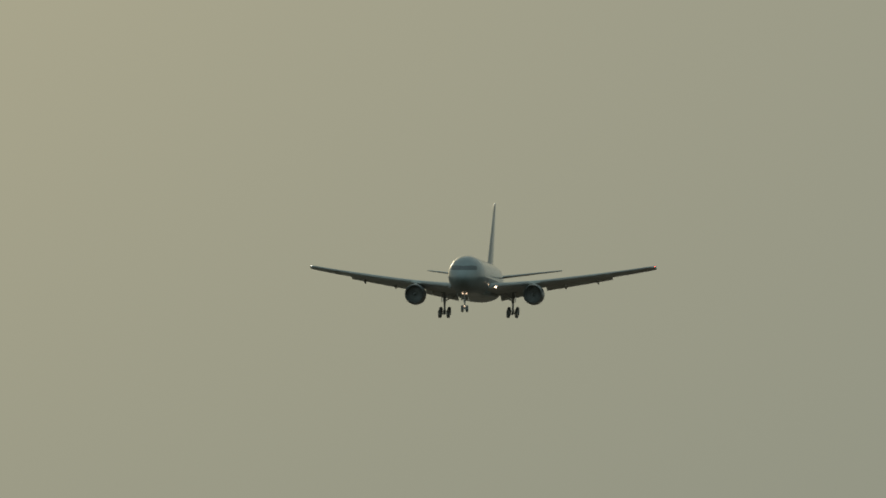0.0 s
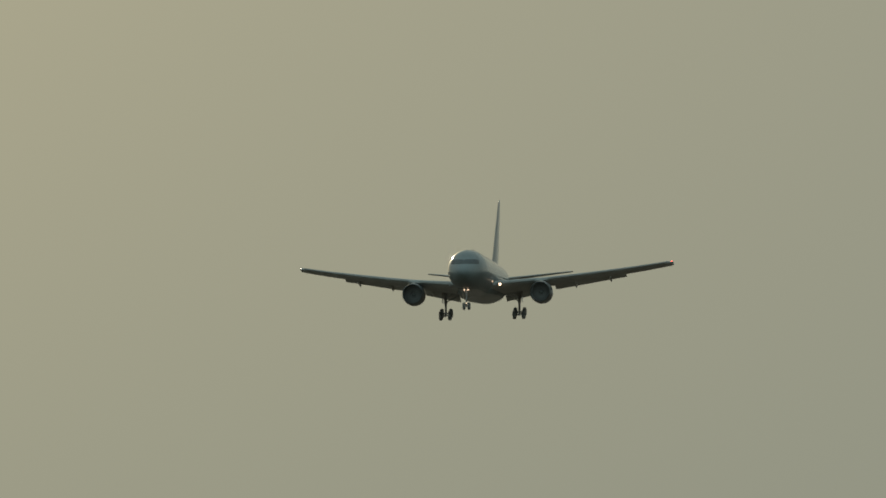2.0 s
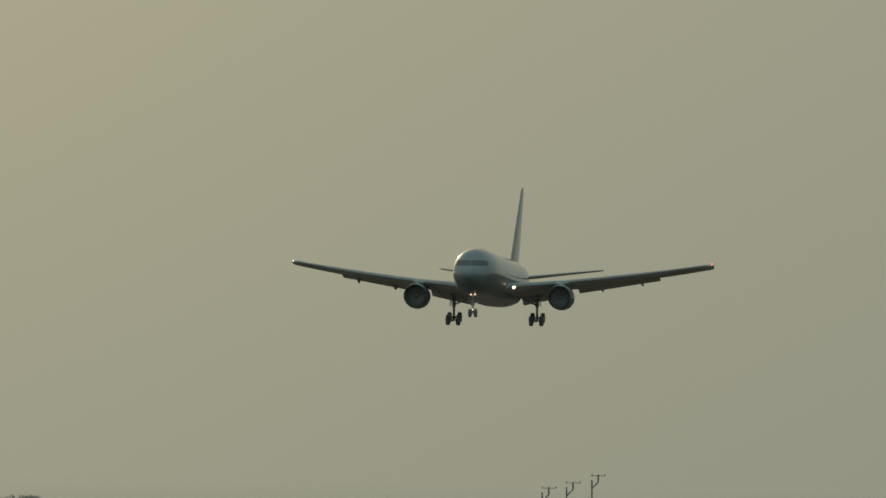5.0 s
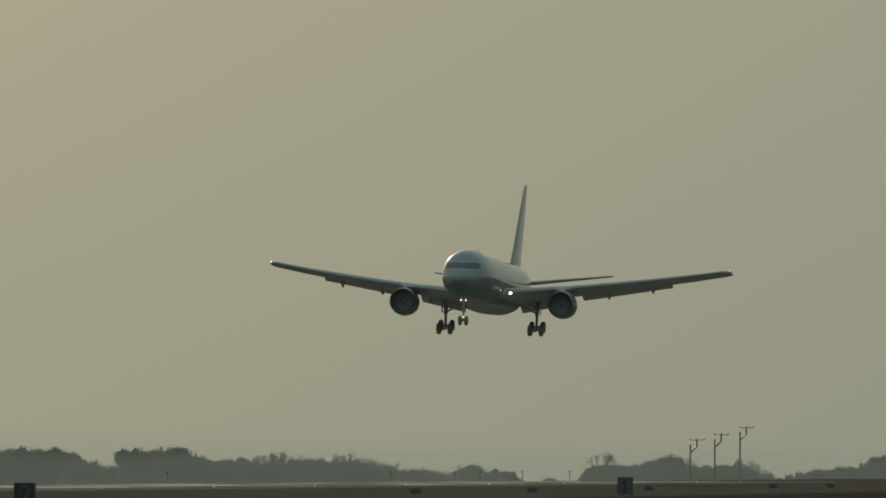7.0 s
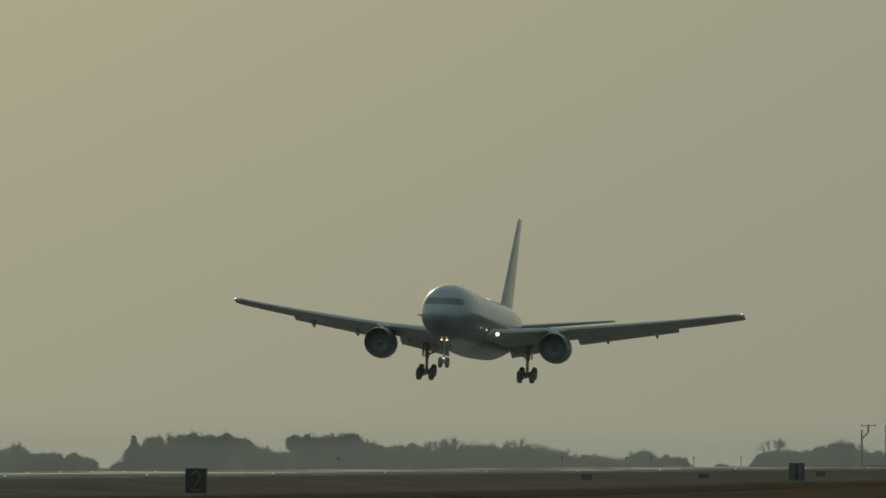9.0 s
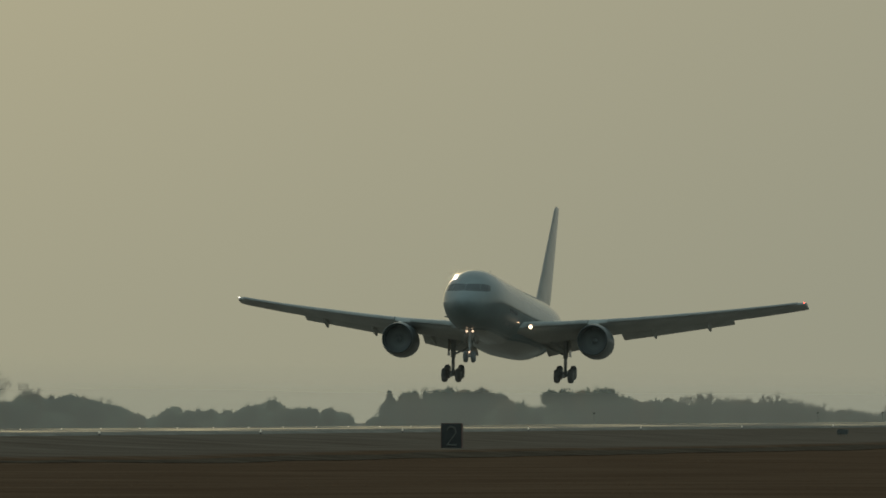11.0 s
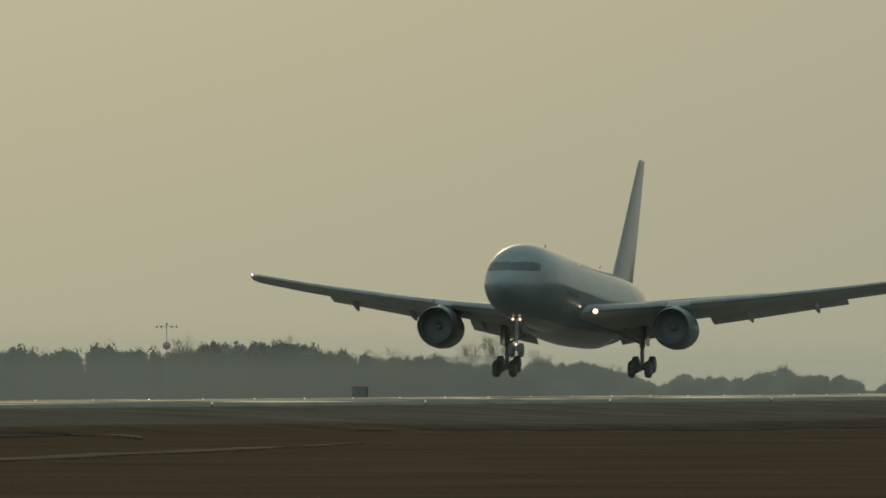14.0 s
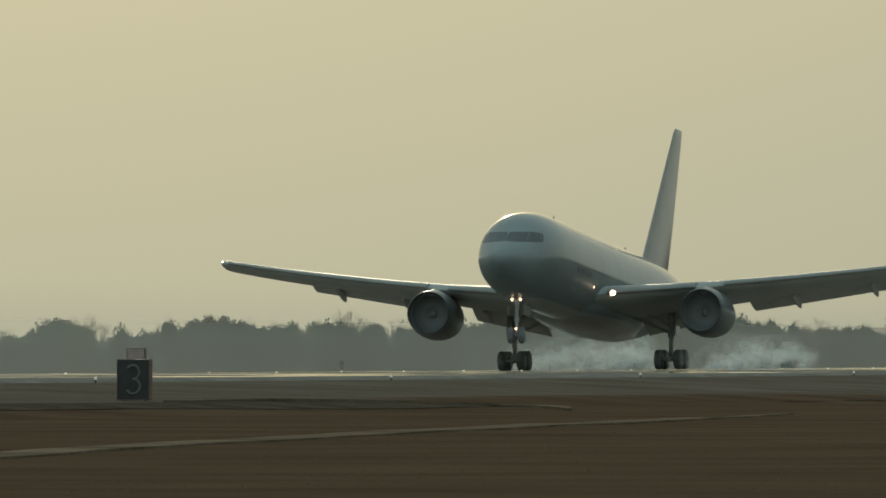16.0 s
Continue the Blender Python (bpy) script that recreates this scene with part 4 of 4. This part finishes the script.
def crown_mesh(seed, lobes, spread, clumps, leaf, material, slim=False, heart=0.72):
    """A crown one unit high and about spread wide: lumpy lobes covered in small bent leaf clumps."""
    rng = np.random.default_rng(seed)
    verts, faces = [], []
    cs = []
    for i in range(lobes):
        if slim:
            u = i / (lobes - 1)
            cs.append((rng.normal(0, 0.02), rng.normal(0, 0.02), 0.22 + 0.72 * u, 0.20 * (1.08 - u) * (1 + rng.normal(0, 0.12))))
        else:
            a, r = rng.uniform(0, 2 * math.pi), spread * 0.36 * math.sqrt(rng.uniform(0, 1))
            top = 0.80 - 0.5 * (r / spread) ** 1.5 - abs(rng.normal(0, 0.09))
            z = rng.uniform(0.12, max(0.3, top)) if i % 2 else top
            cs.append((r * math.cos(a), r * math.sin(a), z, rng.uniform(0.12, 0.21)))
    for cx, cy, cz, cr in cs:
        # dense heart of the lobe
        k = len(verts)
        for i in range(5):
            ph = math.pi * i / 4
            for j in range(7):
                th = 2 * math.pi * j / 7
                q = cr * heart * rng.uniform(0.85, 1.1)
                verts.append((cx + q * math.sin(ph) * math.cos(th), cy + q * math.sin(ph) * math.sin(th), cz + q * math.cos(ph)))
        for i in range(4):
            for j in range(7):
                faces.append((k + i * 7 + j, k + i * 7 + (j + 1) % 7, k + i * 7 + 7 + (j + 1) % 7, k + i * 7 + 7 + j))
        for _ in range(clumps):
            d = rng.normal(size=3)
            d /= np.linalg.norm(d)
            q = np.array((cx, cy, cz)) + d * cr * rng.uniform(0.78, 1.05)
            u = rng.normal(size=3)
            u /= np.linalg.norm(u)
            w = np.cross(u, rng.normal(size=3))
            w /= np.linalg.norm(w)
            s = leaf * rng.uniform(0.6, 1.4)
            n = np.cross(u, w) * s * 0.35
            k = len(verts)
            verts += [tuple(q - u * s - w * s * 0.5), tuple(q + n - w * s * 0.6), tuple(q + u * s - w * s * 0.3), tuple(q + u * s * 0.8 + w * s * 0.5), tuple(q + n + w * s * 0.6), tuple(q - u * s * 0.9 + w * s * 0.4)]
            faces += [(k, k + 1, k + 4, k + 5), (k + 1, k + 2, k + 3, k + 4)]
    v = np.array(verts)
    v[:, 2] = 0.04 + (v[:, 2] - v[:, 2].min()) * 0.96 / (v[:, 2].max() - v[:, 2].min())
    return quads_mesh("crown", v.tolist(), faces, material)


def limbs(seed, bare, thick=0.015):
    """A tapered trunk with forking limbs, one unit high."""
    rng = random.Random(seed)
    bm = bmesh.new()

    def grow(a, way, length, r, depth):
        b = a + way * length
        tube(bm, a, b, r, r * 0.62, 6 if depth > 3 else 3)
        if depth == 0:
            return
        for _ in range(rng.choice((2, 3)) if bare else 2):
            turn = Vector((rng.gauss(0, 1), rng.gauss(0, 1), rng.gauss(0.25, 0.6))).normalized()
            grow(b, (way * 0.9 + turn * (0.55 if bare else 0.8)).normalized(), length * rng.uniform(0.62, 0.82), r * (0.64 if bare else 0.6), depth - 1)

    grow(Vector((0, 0, -0.04)), Vector((rng.gauss(0, 0.04), rng.gauss(0, 0.04), 1)).normalized(), 0.27, thick if bare else 0.03, 7 if bare else 2)
    top = max(v.co.z for v in bm.verts)
    if bare:
        bmesh.ops.scale(bm, vec=(1 / top,) * 3, verts=bm.verts)
    return bm


KINDS = []


def build_tree_kinds():
    for i in range(7):
        brown = i > 4
        t = thing("faded_tree" if brown else "evergreen_tree", "rounded tree still full of faded brown leaves" if brown else "dense dark evergreen tree in the wood edge", "tree", group="woodland trees")
        part("trunk", limbs(i, False), BARK, t)
        crown = new("crown", crown_mesh(20 + i, 17 + i % 4, 1.0 + 0.15 * (i % 4), 110, 0.018, LEAF_BROWN if brown else LEAF, heart=0.84))
        crown.parent = t
        KINDS.append(t)
    t = thing("conifer_tree", "narrow pointed dark conifer at the wood edge", "tree", group="woodland trees")
    part("trunk", limbs(40, False), BARK, t)
    crown = new("crown", crown_mesh(41, 11, 0.4, 140, 0.018, LEAF, slim=True))
    crown.parent = t
    KINDS.append(t)
    for i in range(3):
        t = thing("bare_tree", "leafless winter tree with fine grey twigs", "tree", group="bare trees")
        part("trunk", limbs(60 + i, True), BARK, t)
        KINDS.append(t)
    for i in range(3):
        t = thing("young_tree", "slender young evergreen tree in the wood edge", "tree", group="woodland trees")
        part("trunk", limbs(80 + i, False), BARK, t)
        crown = new("crown", crown_mesh(90 + i, 9, 1.0, 120, 0.017, LEAF))
        crown.parent = t
        KINDS.append(t)
    for i in range(3):
        t = thing("bare_shrub", "leafless bushy thicket of upright twigs", "shrub", group="bare trees")
        part("trunk", limbs(100 + i, True, 0.034), BARK, t)
        KINDS.append(t)


USED = set()


def plant(kind, az, rise, dist_x, width=1.0, rng=random):
    """A tree on the bearing az whose top shows at the elevation rise, on the line x = dist_x."""
    y = -dist_x / math.tan(radians(az))
    dist = math.hypot(dist_x, y)
    g = land(dist_x, y) - 0.1
    top = EYE[2] + dist * math.tan(radians(rise))
    h = max(1.5, top - g)
    m = Matrix.Translation((dist_x, y, g)) @ Matrix.Rotation(rng.uniform(0, 6.28), 4, "Z")
    base = KINDS[kind]
    if kind in USED:
        ob = copy_thing(base, m)
    else:
        ob = base
        ob.matrix_basis = m
        USED.add(kind)
    ob.scale = (h * width, h * width, h)


def build_undergrowth(stretches):
    """Low brush that closes the foot of the woods, in ragged clumps."""
    rng = np.random.default_rng(17)
    verts, faces = [], []
    for bearing, reach in stretches:
        a, b = bearing[-1], bearing[0]
        for _ in range(int((a - b + 0.05) * 11000)):
            az, x = rng.uniform(b, a), -336 + rng.uniform(-18, 6)
            y = -x / math.tan(radians(az))
            tall = (4.8 if x > -342 else 6.2) + 1.4 * noise.noise(Vector((y * 0.05, 0.0, 1.0)))
            g = land(x, y)
            room = EYE[2] + math.hypot(x, y) * math.tan(radians(np.interp(az, bearing, reach))) - g - 0.8
            q = np.array((x, y, g + min(tall, max(0.8, room)) * rng.random() ** 0.8))
            u, w = rng.normal(size=3), rng.normal(size=3)
            u *= rng.uniform(0.25, 0.55) / np.linalg.norm(u)
            w *= rng.uniform(0.15, 0.35) / np.linalg.norm(w)
            k = len(verts)
            verts += [tuple(q - u), tuple(q - w), tuple(q + u), tuple(q + w)]
            faces.append((k, k + 1, k + 2, k + 3))
    tagged(new("undergrowth", quads_mesh("undergrowth", verts, faces, LEAF)), "low dark brush at the foot of the woods", "undergrowth", kind="stuff")


def build_woods():
    build_tree_kinds()
    rng = random.Random(5)
    # the woods' edge, stand by stand: bearings and how high the closed crowns reach there, in degrees
    nearest = ((15.40, -0.020), (14.90, -0.005), (14.50, -0.020), (14.30, -0.068), (14.28, -0.048), (14.22, -0.057), (14.21, -0.037), (14.19, -0.009), (14.15, 0.004), (14.10, 0.013),
               (14.05, 0.009), (14.02, -0.012), (13.97, 0.009), (13.94, -0.030), (13.93, -0.064), (13.92, -0.087), (13.89, -0.087), (13.87, -0.064), (13.85, -0.025), (13.81, -0.012),
               (13.78, -0.000), (13.75, -0.030), (13.74, -0.068), (13.72, -0.023), (13.70, 0.004), (13.64, 0.016), (13.61, -0.000), (13.52, -0.014), (13.48, 0.011), (13.44, 0.020),
               (13.39, 0.004), (13.37, 0.013), (13.32, -0.002), (13.29, -0.014), (13.22, -0.025), (13.21, -0.059), (13.19, -0.025), (13.10, -0.023), (13.06, -0.000), (13.04, 0.009),
               (12.99, -0.007), (12.88, -0.007), (12.82, 0.013), (12.78, -0.000), (12.77, -0.030), (12.71, -0.037), (12.66, -0.020), (12.50, 0.000))
    middle = ((12.50, 0.000), (12.42, 0.012), (12.30, -0.015), (12.24, 0.028), (12.13, 0.040), (12.09, 0.012), (12.09, -0.019), (12.06, -0.038), (12.04, 0.003), (12.00, 0.015),
              (11.97, 0.003), (11.92, -0.003), (11.90, 0.019), (11.88, -0.006), (11.81, -0.019), (11.77, -0.010), (11.76, 0.024), (11.71, 0.044), (11.66, 0.053), (11.65, 0.026),
              (11.58, 0.019), (11.47, 0.031), (11.33, 0.012), (11.30, 0.028), (11.26, 0.024), (11.25, -0.010), (11.20, -0.010), (11.15, -0.026), (11.08, -0.040), (10.94, -0.038),
              (10.87, -0.033), (10.83, -0.010), (10.80, -0.015), (10.77, -0.049), (10.72, -0.044), (10.70, -0.060), (10.66, -0.049), (10.63, -0.026), (10.61, -0.042), (10.58, -0.072),
              (10.54, -0.038), (10.52, -0.094), (10.48, -0.072))
    hedge = ((10.39, -0.060), (10.29, -0.065), (10.20, -0.060), (10.13, -0.076), (10.04, -0.088), (10.01, -0.101), (9.98, -0.129), (9.92, -0.140), (9.88, -0.129), (9.86, -0.101),
             (9.82, -0.088), (9.79, -0.101), (9.78, -0.140), (9.75, -0.110), (9.70, -0.117), (9.67, -0.101), (9.63, -0.124), (9.60, -0.106), (9.58, -0.129), (9.55, -0.110),
             (9.51, -0.090), (9.45, -0.072), (9.41, -0.067), (9.38, -0.088), (9.35, -0.117), (9.33, -0.129), (9.31, -0.101), (9.27, -0.094), (9.24, -0.124), (9.20, -0.110),
             (9.13, -0.117), (9.10, -0.140), (9.09, -0.174))
    dome = ((9.01, -0.157), (8.98, -0.105), (8.94, -0.091), (8.91, -0.077), (8.86, -0.048), (8.79, -0.027), (8.73, -0.036), (8.70, -0.032), (8.65, -0.043), (8.60, -0.025),
            (8.54, -0.036), (8.51, -0.055), (8.47, -0.046), (8.45, -0.077), (8.41, -0.089), (8.39, -0.107), (8.38, -0.091), (8.36, -0.107), (8.32, -0.096), (8.31, -0.048),
            (8.24, -0.027), (8.19, -0.046), (8.13, -0.025), (8.06, -0.043), (7.99, -0.066), (7.96, -0.089), (7.90, -0.082), (7.79, -0.073), (7.74, -0.089), (7.63, -0.087),
            (7.45, -0.096), (7.37, -0.090))
    last = ((7.37, -0.082), (7.33, -0.077), (7.31, -0.105), (7.24, -0.096), (7.21, -0.118), (7.19, -0.132), (7.13, -0.123), (7.04, -0.134), (7.00, -0.150), (6.98, -0.127),
            (6.91, -0.105), (6.87, -0.105), (6.84, -0.134), (6.72, -0.141), (6.68, -0.173), (6.67, -0.187), (6.65, -0.187), (6.63, -0.164), (6.59, -0.146), (6.55, -0.159),
            (6.53, -0.175), (6.50, -0.180), (6.47, -0.146), (6.45, -0.118), (6.39, -0.112), (6.31, -0.105), (6.26, -0.112), (6.22, -0.100), (6.15, -0.084), (6.11, -0.066),
            (6.07, -0.066), (6.04, -0.100), (5.99, -0.118), (5.95, -0.105), (5.88, -0.112), (5.84, -0.100), (5.78, -0.105), (5.74, -0.134), (5.70, -0.141), (5.66, -0.164))
    end = ((5.63, -0.152), (5.58, -0.143), (5.56, -0.129), (5.51, -0.120), (5.47, -0.136), (5.43, -0.120), (5.40, -0.113), (5.35, -0.125), (5.33, -0.102), (5.29, -0.079),
           (5.22, -0.068), (5.17, -0.079), (5.10, -0.098), (5.04, -0.107), (4.80, -0.090), (4.40, -0.080), (4.00, -0.090))
    undergrowth = []
    for stand, line in ((nearest, 318), (middle, 322), (hedge, 330), (dome, 330), (last, 330), (end, 330)):
        bearing, reach = np.array(stand[::-1]).T
        undergrowth.append((bearing, reach))
        for kinds, narrow, wide, least, most in (((0, 1, 2, 3, 4), 0.66, 0.95, 2.6, 4.2), ((5, 6, 11, 12, 13), 0.42, 0.62, 1.6, 2.8)):
            az = bearing[-1]
            while az > bearing[0]:
                x = -line + rng.uniform(-12, 6)
                dist = x / -math.sin(radians(az))
                width = rng.uniform(narrow, wide)
                half = math.degrees(2.0 * width / dist)
                rise = min(np.interp(az + half * u, bearing, reach) for u in (-1, -0.5, 0, 0.5, 1)) + 0.008 + rng.gauss(0, 0.004)
                plant(rng.choice(kinds), az, rise, x, width, rng)
                az -= math.degrees(rng.uniform(least, most) / dist)
    for az, rise in ((10.56, -0.075), (10.50, -0.080), (10.45, -0.068)):
        plant(rng.randrange(0, 5), az, rise, -328, 0.8, rng)
    build_undergrowth(undergrowth)
    for az, rise, width in ((8.955, -0.044, 1.4), (8.415, -0.082, 0.6)):
        plant(7, az, rise, -322, width, rng)
    # leafless trees that stand out above the rest
    for az, rise in ((13.965, 0.022), (13.94, 0.0), (13.17, -0.010), (12.924, 0.038), (12.875, 0.032), (12.68, 0.010), (14.29, -0.040), (11.82, 0.042), (11.79, 0.049), (11.39, 0.053), (10.99, 0.003), (11.06, -0.005), (10.68, 0.034), (10.60, 0.060),
                     (10.545, 0.060), (10.44, -0.011), (10.40, -0.011), (10.36, -0.030)):
        plant(rng.randrange(8, 11), az, rise, -340, 0.8, rng)
    for az, rise in ((7.74, -0.050), (7.70, -0.046), (7.62, -0.066), (7.56, -0.062), (7.515, -0.066), (7.445, -0.055), (7.405, -0.046), (7.33, -0.066), (7.29, -0.080), (7.23, -0.091), (6.87, -0.096), (6.37, -0.050),
                     (6.33, -0.088), (6.10, -0.056), (5.90, -0.098), (5.81, -0.075), (5.76, -0.098), (5.20, -0.060)):
        plant(rng.randrange(14, 17), az, rise, -346, 0.75, rng)
    # brushwood between the far stands' crowns
    for stand, first, final, over in ((dome, 7.78, 7.38, 0.022), (last, 7.37, 6.75, 0.014), (last, 6.45, 5.68, 0.014), (end, 5.60, 5.05, 0.012)):
        bearing, reach = np.array(stand[::-1]).T
        az = first
        while az > final:
            plant(rng.randrange(14, 17), az, float(np.interp(az, bearing, reach)) + over * rng.uniform(0.3, 1.2), -316 + rng.uniform(-4, 4), rng.uniform(0.6, 0.9), rng)
            az -= rng.uniform(0.022, 0.05)


def build_haze():
    """An added sheet between the runway and the woods that stands in for haze in the air."""
    bm = bmesh.new()
    rows = []
    for y in range(900, 4400, 40):
        foot = land(-284, y) - 0.2
        rows.append([Vector((-284 + 10 * noise.noise(Vector((y * 0.0012, 0.0, 4.0))), y, foot + h)) for h in (0, 2, 4, 6, 8, 10, 11.5)])
    loft(bm, rows, closed=False, caps=False)
    tagged(part("haze_sheet", bm, HAZE, None), "added see-through sheet of haze in front of the woods", "haze", kind="stuff")


# ---- grass ----
def build_grass():
    rng = np.random.default_rng(3)
    verts, faces = [], []
    for i in range(12000):
        y = 150 + 560 * rng.random() ** 1.3
        az = radians(rng.uniform(7.0, 14.6))
        x = -y * math.tan(az)
        if x < -139 or abs(x - path_x(y)) < 1.7:
            continue
        z = land(x, y)
        h = rng.uniform(0.01, 0.035) * (1.5 if rng.random() < 0.04 else 1)
        for _ in range(2):
            a = rng.uniform(0, 2 * math.pi)
            dx, dy = 0.012 * math.cos(a), 0.012 * math.sin(a)
            lx, ly = rng.normal(0, 0.05, 2)
            k = len(verts)
            verts += [(x - dx, y - dy, z - 0.03), (x + dx, y + dy, z - 0.03), (x + dx * 0.4 + lx, y + dy * 0.4 + ly, z + h), (x - dx * 0.5 + lx, y - dy * 0.5 + ly, z + h * 0.8)]
            faces.append((k, k + 1, k + 2, k + 3))
    g = new("grass", quads_mesh("grass", verts, faces, BLADE))
    tagged(g, "tufts of short dry brown grass", "grass", kind="stuff")


# ---- tyre smoke ----
PUFFS = []


def build_smoke():
    """Puffs that the main wheels throw up where they touch down, one behind the other."""
    rng = random.Random(11)
    for side in (-1, 1):
        for i in range(8):
            bm = bmesh.new()
            k = rng.uniform(0, 50)
            rows = []
            for a in range(-8, 9):
                row = []
                for c in range(-8, 9):
                    u, w = a / 8, c / 8
                    deep = -0.45 * max(0.0, 1 - u * u - w * w) + 0.35 * noise.noise(Vector((u * 1.6, w * 1.6, k)))
                    row.append(Vector((u, deep, w)))
                rows.append(row)
            loft(bm, rows, closed=False, caps=False)
            puff = part("smoke_puff", bm, SMOKE, None)
            tagged(puff, "thin blue-white puff of tyre smoke over the runway", "smoke", group="tyre smoke")
            puff.scale = (rng.uniform(2.4, 3.2) * (1.1 - 0.05 * i), 2.2, rng.uniform(1.2, 1.9) * (1.15 - 0.05 * i))
            PUFFS.append((puff, side, i, rng.uniform(-0.8, 0.4), rng.uniform(0.2, 0.55)))


def build_ground_things():
    build_sign("3", -121, 121 / math.tan(radians(13.758)), "black distance sign with a bulb numeral three")
    build_sign("2", -121, 121 / math.tan(radians(8.702)), "black distance sign with a bulb numeral two", sunk=0.08)
    build_sign("1", -121, 121 / math.tan(radians(6.286)), "distant black distance sign with unlit numeral one", SIGN_GREY, sunk=0.1, bulbs=SIGN_BLACK)
    s = build_sign("", -217, 217 / math.tan(radians(11.127)), "dark back of a distance sign across the runway", SIGN_BACK)
    s.location.z = slope(s.location.y) - 1.12
    p = build_sign("", -217, 217 / math.tan(radians(13.750)), "pale reddish back of a distance sign across the runway", BOARD_RED)
    p.location.z = slope(p.location.y) - 0.36
    build_lights()
    for y, top in ((1622, 2.75), (1649, 3.35), (1678, 4.2)):
        build_approach_mast(y, top)
    build_lamp_mast()
    build_clutter()


build_ground()
build_runway()
build_path()
build_ditch()
AIRLINER = build_airliner()
build_ground_things()
build_woods()
build_grass()
build_haze()
build_smoke()


def motions():
    rows = []
    for t, x, y, z, heading, nose, bank in FLIGHT_ROWS:
        m = Matrix.Translation((x, y, z)) @ Matrix.Rotation(radians(heading), 4, "Z") @ Matrix.Rotation(radians(-nose), 4, "X") @ Matrix.Rotation(radians(bank), 4, "Y")
        rows.append((t, m))
    walk(AIRLINER, rows)
    for bogie, at, hung in BOGIES:
        hang = Matrix.Translation(hung) @ Matrix.Rotation(radians(16), 4, "X")
        level = Matrix.Translation(at) @ Matrix.Rotation(radians(4.8), 4, "X")
        walk(bogie, [(0, hang), (15.38, hang), (15.5, Matrix.Translation((at + hung) / 2) @ Matrix.Rotation(radians(11), 4, "X")), (15.64, level), (16, level)])
    for puff, side, i, sway, rise in PUFFS:
        begun = 15.56 if side < 0 else 15.64
        born = begun + 0.055 * i
        y = 849.5 - 69.0 * (born - 15.48)
        x, z = CENTRE_X + 4.65 * side + (0.9 if side > 0 else -0.5), slope(y)
        turn = 6.0 * sway
        rows = [(0, pose(x, y, z - 3.5, 0, 0, turn)), (born, pose(x, y, z - 3.0, 0, 0, turn)), (born + 0.07, pose(x + 0.2 * sway, y + 0.5, z + 0.1, 0, 0, turn)),
                (born + 0.3, pose(x + 0.5 * sway, y + 1.5, z + 0.3 + 0.4 * rise, 0, 2, turn)), (16.6, pose(x + sway, y + 4.0, z + 0.5 + rise, 0, 5, turn))]
        walk(puff, rows)


motions()
